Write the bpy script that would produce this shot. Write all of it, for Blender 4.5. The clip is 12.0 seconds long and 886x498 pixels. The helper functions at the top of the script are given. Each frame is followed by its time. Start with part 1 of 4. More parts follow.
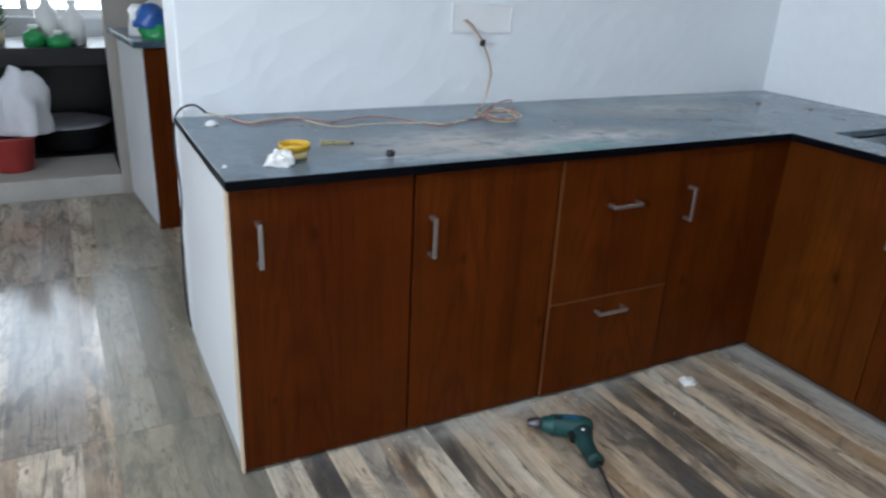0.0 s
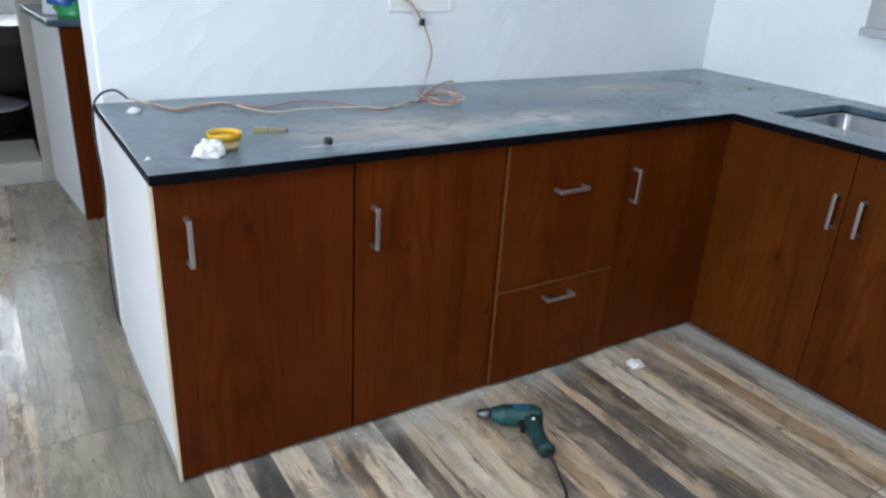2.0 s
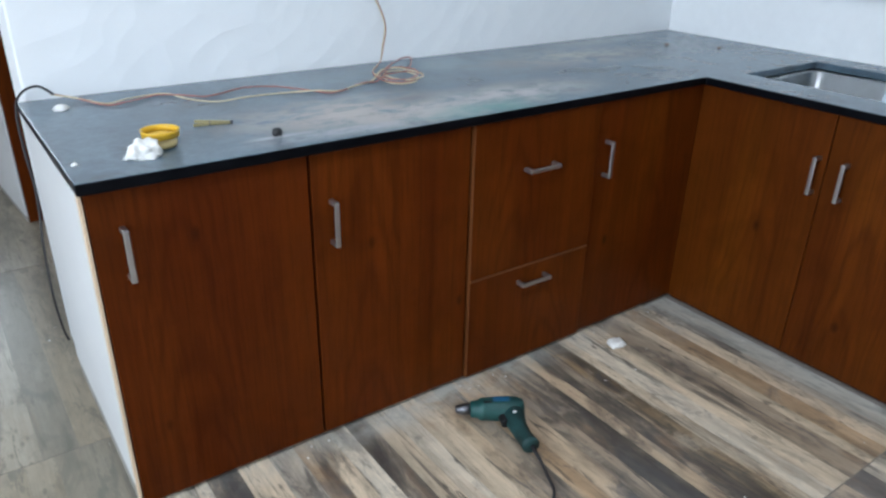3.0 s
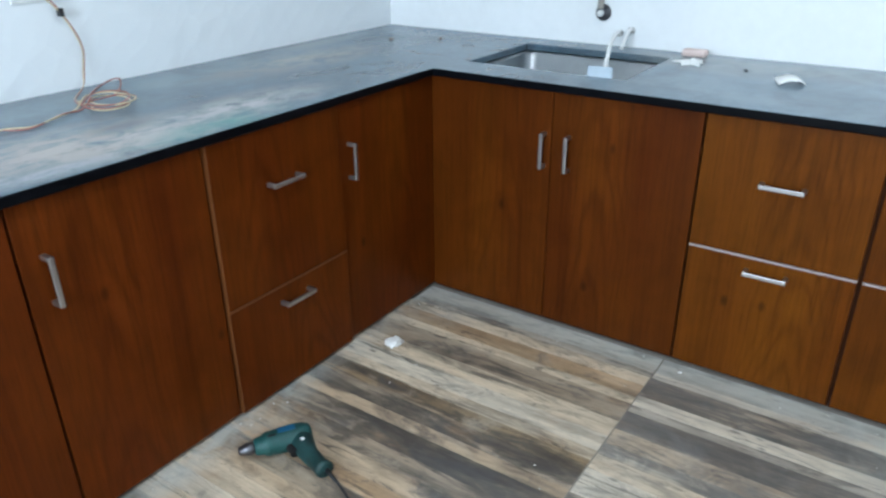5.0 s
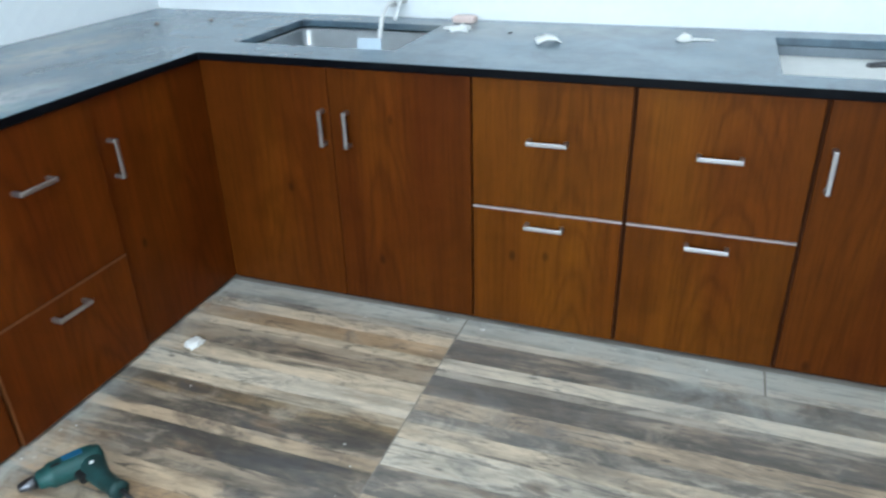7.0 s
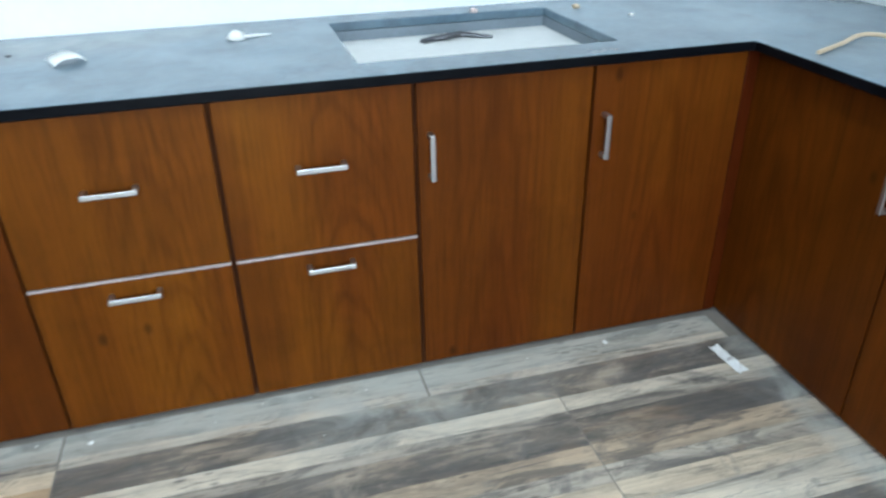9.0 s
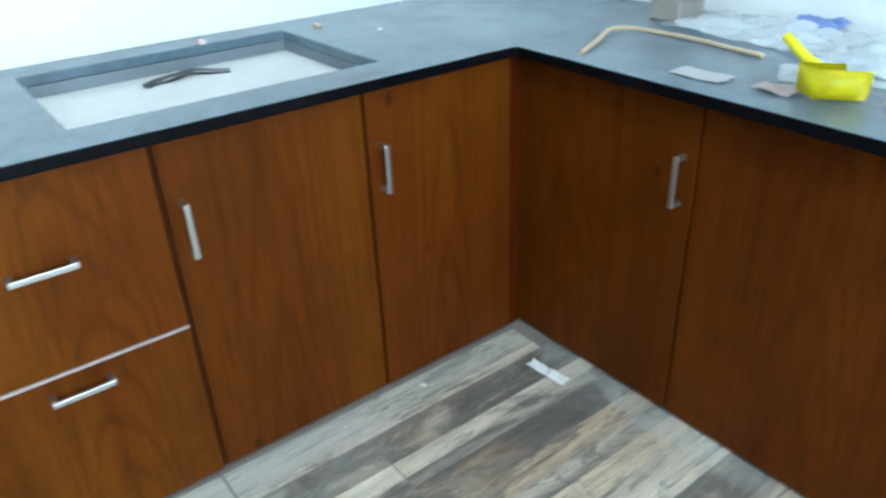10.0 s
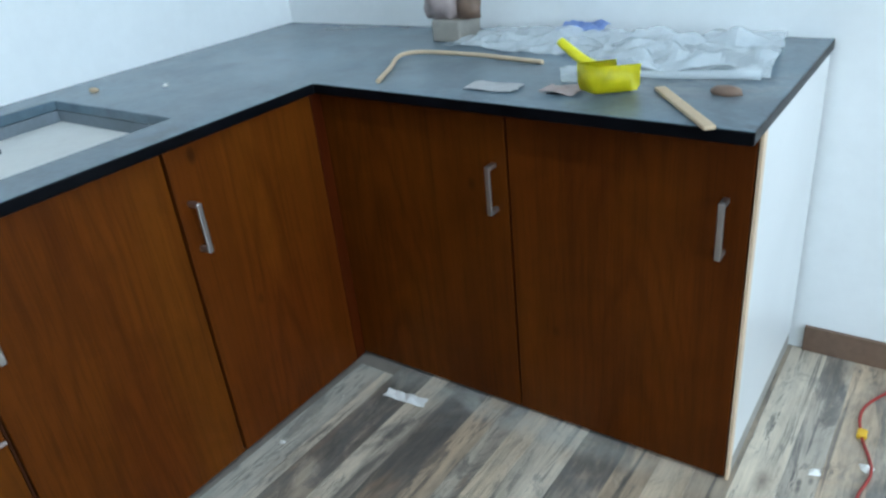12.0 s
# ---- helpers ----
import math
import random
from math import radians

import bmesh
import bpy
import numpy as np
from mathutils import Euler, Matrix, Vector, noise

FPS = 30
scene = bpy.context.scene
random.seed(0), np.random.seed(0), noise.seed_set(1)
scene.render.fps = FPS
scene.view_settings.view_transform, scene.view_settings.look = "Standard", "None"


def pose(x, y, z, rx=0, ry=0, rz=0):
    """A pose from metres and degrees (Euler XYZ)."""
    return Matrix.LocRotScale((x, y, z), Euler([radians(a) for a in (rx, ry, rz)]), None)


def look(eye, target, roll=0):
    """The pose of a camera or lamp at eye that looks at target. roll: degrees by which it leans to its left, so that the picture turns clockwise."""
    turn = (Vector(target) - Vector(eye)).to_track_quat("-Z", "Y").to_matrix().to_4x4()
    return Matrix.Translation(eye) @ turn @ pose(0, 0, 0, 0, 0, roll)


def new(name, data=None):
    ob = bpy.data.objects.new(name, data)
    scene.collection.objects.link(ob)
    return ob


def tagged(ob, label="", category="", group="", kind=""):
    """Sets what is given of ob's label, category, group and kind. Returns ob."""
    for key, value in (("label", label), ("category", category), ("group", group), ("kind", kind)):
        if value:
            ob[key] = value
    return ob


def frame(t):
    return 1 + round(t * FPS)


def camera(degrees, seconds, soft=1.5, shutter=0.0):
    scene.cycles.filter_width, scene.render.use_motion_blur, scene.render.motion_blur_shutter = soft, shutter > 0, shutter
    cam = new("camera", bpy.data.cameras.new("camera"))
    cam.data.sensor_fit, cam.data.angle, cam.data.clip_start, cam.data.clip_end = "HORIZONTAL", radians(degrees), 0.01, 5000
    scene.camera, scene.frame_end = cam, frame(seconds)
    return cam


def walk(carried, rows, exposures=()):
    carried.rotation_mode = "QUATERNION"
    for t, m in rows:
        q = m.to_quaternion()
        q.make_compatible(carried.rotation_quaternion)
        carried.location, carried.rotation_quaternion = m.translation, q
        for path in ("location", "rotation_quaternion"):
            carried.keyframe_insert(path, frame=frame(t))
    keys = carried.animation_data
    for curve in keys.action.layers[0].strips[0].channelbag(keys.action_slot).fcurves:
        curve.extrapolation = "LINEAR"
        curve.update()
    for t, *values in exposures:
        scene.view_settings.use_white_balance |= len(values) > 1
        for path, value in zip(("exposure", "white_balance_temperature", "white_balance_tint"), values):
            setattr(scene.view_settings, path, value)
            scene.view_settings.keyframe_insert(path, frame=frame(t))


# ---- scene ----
cam = camera(62.7, 12.0, soft=2.4, shutter=0.4)
PATH = [
    (0, (-2.254, -1.672, 1.338), (-1.374, -0.032, 0.606), 2.9),
    (0.5, (-2.247, -1.665, 1.328), (-1.252, -0.084, 0.612), 3.0),
    (1, (-2.241, -1.671, 1.338), (-1.227, -0.107, 0.613), 2.9),
    (1.5, (-2.247, -1.652, 1.332), (-1.272, -0.091, 0.548), 2.7),
    (2, (-2.215, -1.599, 1.343), (-1.21, -0.057, 0.561), 3.4),
    (2.5, (-2.153, -1.526, 1.352), (-1.119, -0.023, 0.533), 1.7),
    (3, (-2.132, -1.484, 1.34), (-1.074, -0.017, 0.487), 1.2),
    (3.5, (-2.146, -1.438, 1.347), (-0.925, -0.1, 0.497), 0.7),
    (5.5, (-2.029, -1.471, 1.339), (-0.495, -0.525, 0.47), -1.0),
    (6, (-2.04, -1.506, 1.355), (-0.456, -0.662, 0.473), -1.4),
    (6.5, (-2.008, -1.536, 1.336), (-0.377, -0.794, 0.446), -1.7),
    (7, (-1.96, -1.582, 1.327), (-0.298, -0.948, 0.414), -1.7),
    (8.8, (-1.657, -1.472, 1.297), (0.062, -1.857, 0.35), -2.2),
    (9, (-1.614, -1.48, 1.279), (0.082, -1.944, 0.324), -1.2),
    (9.2, (-1.54, -1.482, 1.281), (0.121, -2.061, 0.331), -1.2),
    (9.5, (-1.434, -1.499, 1.271), (0.161, -2.247, 0.325), -2.6),
    (10, (-1.342, -1.533, 1.268), (0.072, -2.574, 0.31), -2.5),
    (10.2, (-1.323, -1.531, 1.279), (0.018, -2.684, 0.347), -3.1),
    (10.5, (-1.325, -1.568, 1.259), (-0.036, -2.853, 0.43), -5.5),
    (11, (-1.296, -1.524, 1.284), (-0.204, -2.942, 0.391), -6.3),
    (11.5, (-1.318, -1.526, 1.263), (-0.24, -2.949, 0.361), -6.3),
    (12, (-1.319, -1.52, 1.265), (-0.229, -2.928, 0.353), -6.3),
]
walk(cam, [(t, look(eye, target, roll)) for t, eye, target, roll in PATH],
     exposures=[(0, 0.0, 6500, 13), (0.5, 0.18, 6500, 13), (3.5, 0.36, 6500, 12), (5.5, 0.62, 6250, 6), (7, 0.76, 6250, 5), (9.5, 0.96, 6150, 4), (10.2, 1.0, 6050, -1), (11, 0.55, 6050, 0), (12, 0.42, 6050, 3)])

# ---- world and light ----
world = bpy.data.worlds.new("world")
scene.world = world
world.use_nodes = True
sky = world.node_tree.nodes.new("ShaderNodeTexSky")
sky.sky_type, sky.sun_disc = "NISHITA", False
sky.sun_elevation, sky.sun_rotation = radians(50), radians(200)
world.node_tree.nodes["Background"].inputs["Strength"].default_value = 0.12
world.node_tree.links.new(sky.outputs[0], world.node_tree.nodes["Background"].inputs["Color"])


def area(name, m, sx, sy, watts, colour):
    lamp = bpy.data.lights.new(name, "AREA")
    lamp.shape, lamp.size, lamp.size_y, lamp.energy, lamp.color = "RECTANGLE", sx, sy, watts, colour
    ob = new(name, lamp)
    ob.matrix_world = m
    return ob


# the west window is out of view, added to light the east run
area("assumed_west_daylight", look((-4.9, -1.2, 1.75), (0, -1.2, 1.0)), 2.1, 1.7, 125, (0.74, 0.87, 1.0))
area("back_window_daylight", look((-2.4, 4.15, 1.5), (-2.4, 0, 0.6)), 1.3, 1.2, 9, (0.76, 0.885, 1.0))
area("ceiling_tube", look((-1.3, -1.4, 2.84), (-1.3, -1.4, 0)), 1.2, 0.12, 16, (0.82, 0.92, 1.0))


# ---- materials ----
class Nodes:
    """Short hand for building a node material."""

    def __init__(self, name, rough=0.5, metal=0.0):
        self.m = bpy.data.materials.new(name)
        self.m.use_nodes = True
        self.t = self.m.node_tree
        self.b = self.t.nodes["Principled BSDF"]
        self.b.inputs["Roughness"].default_value = rough
        self.b.inputs["Metallic"].default_value = metal

    def add(self, kind, **put):
        n = self.t.nodes.new("ShaderNode" + kind)
        for k, v in put.items():
            n.inputs[k].default_value = v
        return n

    def link(self, a, b):
        self.t.links.new(a, b)

    def pos(self, scale=(1, 1, 1), turn=(0, 0, 0), shuffle=0.0):
        g = self.add("NewGeometry")
        out = g.outputs["Position"]
        if shuffle:
            info = self.add("ObjectInfo")
            k = self.add("Math", **{})
            k.operation = "MULTIPLY"
            k.inputs[1].default_value = shuffle
            self.link(info.outputs["Random"], k.inputs[0])
            add = self.add("VectorMath")
            add.operation = "ADD"
            self.link(out, add.inputs[0])
            self.link(k.outputs[0], add.inputs[1])
            out = add.outputs[0]
        mp = self.add("Mapping")
        mp.inputs["Scale"].default_value = scale
        mp.inputs["Rotation"].default_value = [radians(v) for v in turn]
        self.link(out, mp.inputs["Vector"])
        return mp.outputs[0]

    def noise(self, vec, scale, detail=4.0, rough=0.55, warp=0.0):
        n = self.add("TexNoise", Scale=scale, Detail=detail, Roughness=rough, Distortion=warp)
        self.link(vec, n.inputs["Vector"])
        return n.outputs["Fac"]

    def ramp(self, fac, stops):
        r = self.add("ValToRGB")
        e = r.color_ramp.elements
        while len(e) < len(stops):
            e.new(0.5)
        for el, (p, c) in zip(e, stops):
            el.position = p
            el.color = (*c, 1) if len(c) == 3 else c
        self.link(fac, r.inputs[0])
        return r.outputs[0]

    def mix(self, fac, a, b, how="MIX"):
        n = self.add("Mix")
        n.data_type, n.blend_type = "RGBA", how
        if isinstance(fac, float):
            n.inputs[0].default_value = fac
        else:
            self.link(fac, n.inputs[0])
        for sock, v in ((n.inputs[6], a), (n.inputs[7], b)):
            if isinstance(v, tuple):
                sock.default_value = (*v, 1)
            else:
                self.link(v, sock)
        return n.outputs[2]

    def math(self, op, a, b):
        n = self.add("Math")
        n.operation = op
        for sock, v in zip(n.inputs, (a, b)):
            if isinstance(v, (int, float)):
                sock.default_value = v
            else:
                self.link(v, sock)
        return n.outputs[0]

    def bump(self, fac, strength, dist):
        n = self.add("Bump", Strength=strength, Distance=dist)
        self.link(fac, n.inputs["Height"])
        self.link(n.outputs[0], self.b.inputs["Normal"])

    def colour(self, out):
        self.link(out, self.b.inputs["Base Color"])

    def rough(self, fac, lo, hi):
        n = self.add("MapRange")
        n.inputs["To Min"].default_value, n.inputs["To Max"].default_value = lo, hi
        self.link(fac, n.inputs["Value"])
        self.link(n.outputs[0], self.b.inputs["Roughness"])


def grey(v):
    return (v, v, v)


def plain(name, c, rough=0.5, metal=0.0, vary=0.15, scale=20.0, bump=0.15):
    """One colour with stains and grain at two scales."""
    k = Nodes(name, rough, metal)
    p = k.pos()
    big, fine = k.noise(p, scale * 0.25, 3), k.noise(p, scale * 4, 4)
    dark = tuple(v * (1 - vary) for v in c)
    light = tuple(min(1, v * (1 + vary)) for v in c)
    k.colour(k.mix(0.35, k.ramp(big, [(0.3, dark), (0.7, light)]), k.ramp(fine, [(0.3, dark), (0.7, light)])))
    k.rough(fine, max(0.03, rough - 0.08), min(1, rough + 0.1))
    if bump:
        k.bump(fine, bump, 0.001)
    return k.m


def teak(name, gold=1.0, lift=1.0):
    """Red-brown teak veneer, satin lacquered: upright grain, arched figure in the middle of each front, pores and small knots."""
    k = Nodes(name, 0.36)
    k.b.inputs["Specular IOR Level"].default_value = 0.09
    p = k.pos((1, 1, 1), shuffle=7.3)
    rnd = k.add("ObjectInfo").outputs["Random"]

    def grain(sx, sz, detail, rough=0.6, warp=0.0):
        mp = k.add("Mapping")
        mp.inputs["Scale"].default_value = (sx, sx, sz)
        k.link(p, mp.inputs["Vector"])
        return k.noise(mp.outputs[0], 1.0, detail, rough, warp)

    g = k.add("SeparateXYZ")
    k.link(k.add("TexCoord").outputs["Generated"], g.inputs[0])

    def pick(seed):
        """A number from 0 to 1 that differs from front to front."""
        return k.math("FRACT", k.math("MULTIPLY", rnd, seed), 0)

    axis = k.math("ADD", k.math("MULTIPLY", pick(17.0), 0.4), 0.3)
    off = k.math("SUBTRACT", g.outputs["X"], axis)
    sway = k.math("MULTIPLY", k.math("SUBTRACT", grain(3.0, 2.2, 2, 0.5), 0.5), 0.22)
    off = k.math("ADD", off, sway)
    bow = k.math("MULTIPLY", k.math("MULTIPLY", off, off), 22.0)
    wob = k.math("MULTIPLY", grain(6, 1.3, 4, 0.6, 0.2), 0.9)
    f = k.math("ADD", k.math("ADD", bow, k.math("MULTIPLY", g.outputs["Z"], 1.1)), wob)
    rings = k.math("MULTIPLY_ADD", k.math("SINE", k.math("MULTIPLY", f, k.math("ADD", k.math("MULTIPLY", pick(29.0), 5.0), 11.0)), 0), 0.5)
    middle = k.ramp(k.math("ABSOLUTE", off, 0), [(0.1, grey(1.0)), (0.34, grey(0.0))])

    broad, fine, pore = grain(3.2, 0.45, 3, 0.5, 0.3), grain(75, 1.5, 4, 0.62), grain(240, 8, 2)
    streak, red = grain(21, 0.5, 4, 0.6, 0.5), grain(2.4, 0.9, 3, 0.5, 0.4)
    blot = k.noise(p, 6.0, 5, 0.62, 0.5)

    def tint(r, g_, b_):
        return (r * lift, g_ * lift * gold, b_ * lift)

    base = k.ramp(broad, [(0.28, tint(0.083, 0.0165, 0.0016)), (0.5, tint(0.112, 0.0245, 0.0022)), (0.74, tint(0.142, 0.0345, 0.003))])
    base = k.mix(k.ramp(red, [(0.45, grey(0.0)), (0.7, grey(0.5))]), base, tint(0.088, 0.0135, 0.0016))
    base = k.mix(0.34, base, k.ramp(fine, [(0.3, grey(0.45)), (0.62, grey(1.0))]), "MULTIPLY")
    base = k.mix(0.36, base, k.ramp(streak, [(0.32, (0.5, 0.4, 0.36)), (0.54, grey(1.0)), (0.75, grey(1.12))]), "MULTIPLY")
    base = k.mix(0.42, base, k.ramp(blot, [(0.3, grey(0.5)), (0.6, grey(1.04))]), "MULTIPLY")
    figure = k.math("MULTIPLY", middle, k.ramp(blot, [(0.3, grey(0.12)), (0.65, grey(0.5))]))
    base = k.mix(figure, base, k.ramp(rings, [(0.0, (0.5, 0.4, 0.36)), (0.3, grey(0.92)), (0.6, grey(1.0)), (1.0, grey(1.1))]), "MULTIPLY")
    base = k.mix(0.3, base, k.ramp(pore, [(0.35, grey(0.4)), (0.5, grey(1.0))]), "MULTIPLY")
    knots = k.add("TexVoronoi", Scale=1.0)
    mp = k.add("Mapping")
    mp.inputs["Scale"].default_value = (6.0, 6.0, 3.4)
    k.link(p, mp.inputs["Vector"])
    k.link(mp.outputs[0], knots.inputs["Vector"])
    base = k.mix(k.ramp(knots.outputs["Distance"], [(0.03, grey(0.75)), (0.085, grey(0.0))]), base, tint(0.022, 0.005, 0.001))
    base = k.mix(0.3, base, k.ramp(rnd, [(0.0, grey(0.8)), (1.0, grey(1.06))]), "MULTIPLY")
    k.colour(base)
    k.rough(blot, 0.36, 0.46)
    k.bump(fine, 0.05, 0.0005)
    return k.m


def spot(k, centre, size, squash=(1, 1, 1)):
    """A soft patch round a place, 1 in the middle, 0 outside."""
    p = k.add("NewGeometry").outputs["Position"]
    sub = k.add("VectorMath")
    sub.operation = "SUBTRACT"
    k.link(p, sub.inputs[0])
    sub.inputs[1].default_value = centre
    mul = k.add("VectorMath")
    mul.operation = "MULTIPLY"
    k.link(sub.outputs[0], mul.inputs[0])
    mul.inputs[1].default_value = squash
    ln = k.add("VectorMath")
    ln.operation = "LENGTH"
    k.link(mul.outputs[0], ln.inputs[0])
    mr = k.add("MapRange")
    mr.interpolation_type = "SMOOTHSTEP"
    for n, v in (("From Min", 0.0), ("From Max", size), ("To Min", 1.0), ("To Max", 0.0)):
        mr.inputs[n].default_value = v
    k.link(ln.outputs["Value"], mr.inputs["Value"])
    return mr.outputs[0]


def granite():
    """Black polished granite under a film of building dust, with smears of plaster and green paint; pale blue patches
    hold painted wall reflection too.
    """
    k = Nodes("dusty_black_granite", 0.26)
    p = k.pos()
    speck = k.noise(p, 420.0, 2)
    base = k.ramp(speck, [(0.4, (0.012, 0.013, 0.016)), (0.62, (0.03, 0.033, 0.04)), (0.78, (0.05, 0.055, 0.062))])
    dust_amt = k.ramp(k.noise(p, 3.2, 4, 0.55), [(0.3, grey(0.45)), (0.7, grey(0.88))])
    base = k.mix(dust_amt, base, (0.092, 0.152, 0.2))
    cloud = k.noise(k.pos((1, 1.3, 1), (0, 0, 30)), 4.5, 9, 0.68, 0.6)
    base = k.mix(k.ramp(cloud, [(0.34, grey(0.75)), (0.5, grey(0))]), base, (0.03, 0.04, 0.055))
    grit = k.noise(p, 55.0, 5, 0.7)
    base = k.mix(0.5, base, k.ramp(grit, [(0.32, grey(0.55)), (0.55, grey(1.0)), (0.72, grey(1.3))]), "MULTIPLY")
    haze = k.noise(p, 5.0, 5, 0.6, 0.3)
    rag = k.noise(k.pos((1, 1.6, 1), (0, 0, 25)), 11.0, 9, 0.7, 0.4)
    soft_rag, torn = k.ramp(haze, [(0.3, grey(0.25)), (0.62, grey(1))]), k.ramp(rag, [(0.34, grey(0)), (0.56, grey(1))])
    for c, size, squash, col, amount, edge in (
        # pale blue patches: thicker dust and the wall's grazing reflection, both painted as colour
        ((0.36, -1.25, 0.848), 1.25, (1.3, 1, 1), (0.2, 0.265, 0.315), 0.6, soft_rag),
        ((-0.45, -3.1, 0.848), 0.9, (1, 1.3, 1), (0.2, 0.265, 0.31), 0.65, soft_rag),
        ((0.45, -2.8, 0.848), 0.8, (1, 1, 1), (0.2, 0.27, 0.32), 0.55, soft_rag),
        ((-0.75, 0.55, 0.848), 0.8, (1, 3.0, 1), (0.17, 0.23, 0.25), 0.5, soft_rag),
        ((-1.25, 0.19, 0.848), 0.46, (1, 2.0, 1), (0.4, 0.34, 0.29), 0.95, torn),
        ((-1.08, 0.1, 0.848), 0.42, (1, 2.2, 1), (0.42, 0.37, 0.33), 0.9, torn),
        ((-1.02, 0.21, 0.848), 0.16, (1, 2.0, 1), (0.03, 0.036, 0.05), 0.85, torn),
        ((-0.17, 0.45, 0.848), 0.55, (1, 2.6, 1), (0.36, 0.31, 0.26), 0.8, torn),
        ((-0.72, 0.13, 0.848), 0.42, (1, 2.4, 1), (0.46, 0.43, 0.4), 0.85, torn),
        ((-0.5, 0.35, 0.848), 0.55, (1, 2.0, 1), (0.045, 0.06, 0.08), 0.6, torn),
        ((-0.9, 0.035, 0.848), 0.34, (1, 3.0, 1), (0.03, 0.22, 0.18), 0.8, soft_rag),
        ((-1.48, 0.07, 0.848), 0.13, (1, 7.0, 1), (0.5, 0.5, 0.52), 0.8, soft_rag),
        ((-1.36, 0.03, 0.848), 0.3, (1, 6.0, 1), (0.42, 0.43, 0.45), 0.6, torn),
        ((0.6, -1.0, 0.848), 0.8, (4.5, 1, 1), (0.34, 0.33, 0.29), 0.55, soft_rag),
        ((0.1, 0.66, 0.848), 0.7, (1, 6.0, 1), (0.3, 0.3, 0.27), 0.5, soft_rag),
        ((0.5, -0.95, 0.848), 0.45, (2.5, 1, 1), (0.36, 0.34, 0.31), 0.5, soft_rag),
        ((-0.85, -2.98, 0.848), 0.3, (1, 1.6, 1), (0.35, 0.34, 0.33), 0.5, torn),
    ):
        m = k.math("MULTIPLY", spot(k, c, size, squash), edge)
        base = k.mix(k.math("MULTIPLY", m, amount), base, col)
    k.colour(base)
    k.b.inputs["Sheen Weight"].default_value = 0.12
    k.b.inputs["Sheen Roughness"].default_value = 0.4
    k.b.inputs["Sheen Tint"].default_value = (0.8, 0.92, 1.0, 1)
    return k.m


def mask_of(k, vec):
    """A soft patchy mask that breaks long lines up."""
    return k.noise(vec, 5.0, 3, 0.5)


def plank_mat(name, tone=None, dark=0.0, dusty=0.0, dust_tone=(0.42, 0.41, 0.37), rough=0.28):
    """One strip of the printed wood-look tile: a weathered ground tone, long blue-black streaks (more with dark), cracks, rust and knots."""
    k = Nodes(name, rough)
    p = k.pos(shuffle=13.7)

    def streaks(sx, sy, detail, rough_=0.6, warp=0.4):
        mp = k.add("Mapping")
        mp.inputs["Scale"].default_value = (sx, sy, 1)
        k.link(p, mp.inputs["Vector"])
        return k.noise(mp.outputs[0], 1.0, detail, rough_, warp)

    if tone is None:
        ground = k.ramp(k.add("ObjectInfo").outputs["Random"], [(0.0, (0.26, 0.18, 0.12)), (0.18, (0.5, 0.36, 0.24)), (0.4, (0.7, 0.57, 0.44)), (0.58, (0.64, 0.53, 0.42)), (0.7, (0.42, 0.34, 0.28)), (0.86, (0.23, 0.195, 0.175)), (1.0, (0.55, 0.4, 0.27))])
    else:
        lo, hi = tuple(v * 0.62 for v in tone), tuple(min(1, v * 1.18) for v in tone)
        ground = k.ramp(streaks(11, 1.1, 5, 0.6, 0.4), [(0.32, lo), (0.5, tone), (0.68, hi)])
    own = k.ramp(streaks(17, 1.5, 6, 0.62, 0.5), [(0.32, (0.16, 0.13, 0.11)), (0.43, (0.36, 0.255, 0.165)), (0.55, (0.58, 0.47, 0.34)), (0.7, (0.72, 0.64, 0.53))])
    base = k.mix(0.22, ground, own)
    ink = streaks(13, 2.8, 9, 0.68, 0.6)
    base = k.mix(k.ramp(ink, [(0.53 - 0.17 * dark, grey(0)), (0.585 - 0.15 * dark, grey(0.62)), (0.7 - 0.12 * dark, grey(0.92))]), base, (0.066, 0.058, 0.053))
    w = k.add("Mapping")
    w.inputs["Scale"].default_value = (6.5, 1.7, 1)
    k.link(k.pos(), w.inputs["Vector"])
    wide = k.noise(w.outputs[0], 1.0, 10, 0.7, 0.7)
    base = k.mix(k.ramp(wide, [(0.52, grey(0)), (0.6, grey(0.5)), (0.72, grey(0.85))]), base, (0.075, 0.066, 0.06))
    line = k.math("ABSOLUTE", k.math("SUBTRACT", streaks(20, 1.3, 4, 0.55, 0.9), 0.5), 0)
    base = k.mix(k.math("MULTIPLY", k.ramp(line, [(0.0, grey(0.85)), (0.014, grey(0))]), k.ramp(mask_of(k, p), [(0.45, grey(0)), (0.6, grey(1))])), base, (0.045, 0.038, 0.034))
    crack = streaks(40, 2.0, 5, 0.6, 0.8)
    base = k.mix(k.ramp(crack, [(0.6, grey(0)), (0.66, grey(0.75))]), base, (0.06, 0.05, 0.045))
    rust = streaks(10, 2.2, 5, 0.6, 0.6)
    base = k.mix(k.ramp(rust, [(0.58, grey(0)), (0.74, grey(0.6))]), base, (0.32, 0.19, 0.1))
    fine = streaks(150, 4, 4, 0.7)
    base = k.mix(0.4, base, k.ramp(fine, [(0.32, grey(0.48)), (0.55, grey(1))]), "MULTIPLY")
    blotch = streaks(8, 4.2, 10, 0.7, 1.1)
    base = k.mix(k.ramp(blotch, [(0.54 - 0.06 * dark, grey(0)), (0.62 - 0.05 * dark, grey(0.45)), (0.74, grey(0.7))]), base, (0.085, 0.082, 0.084))
    bare = streaks(7, 3.4, 9, 0.68, 0.9)
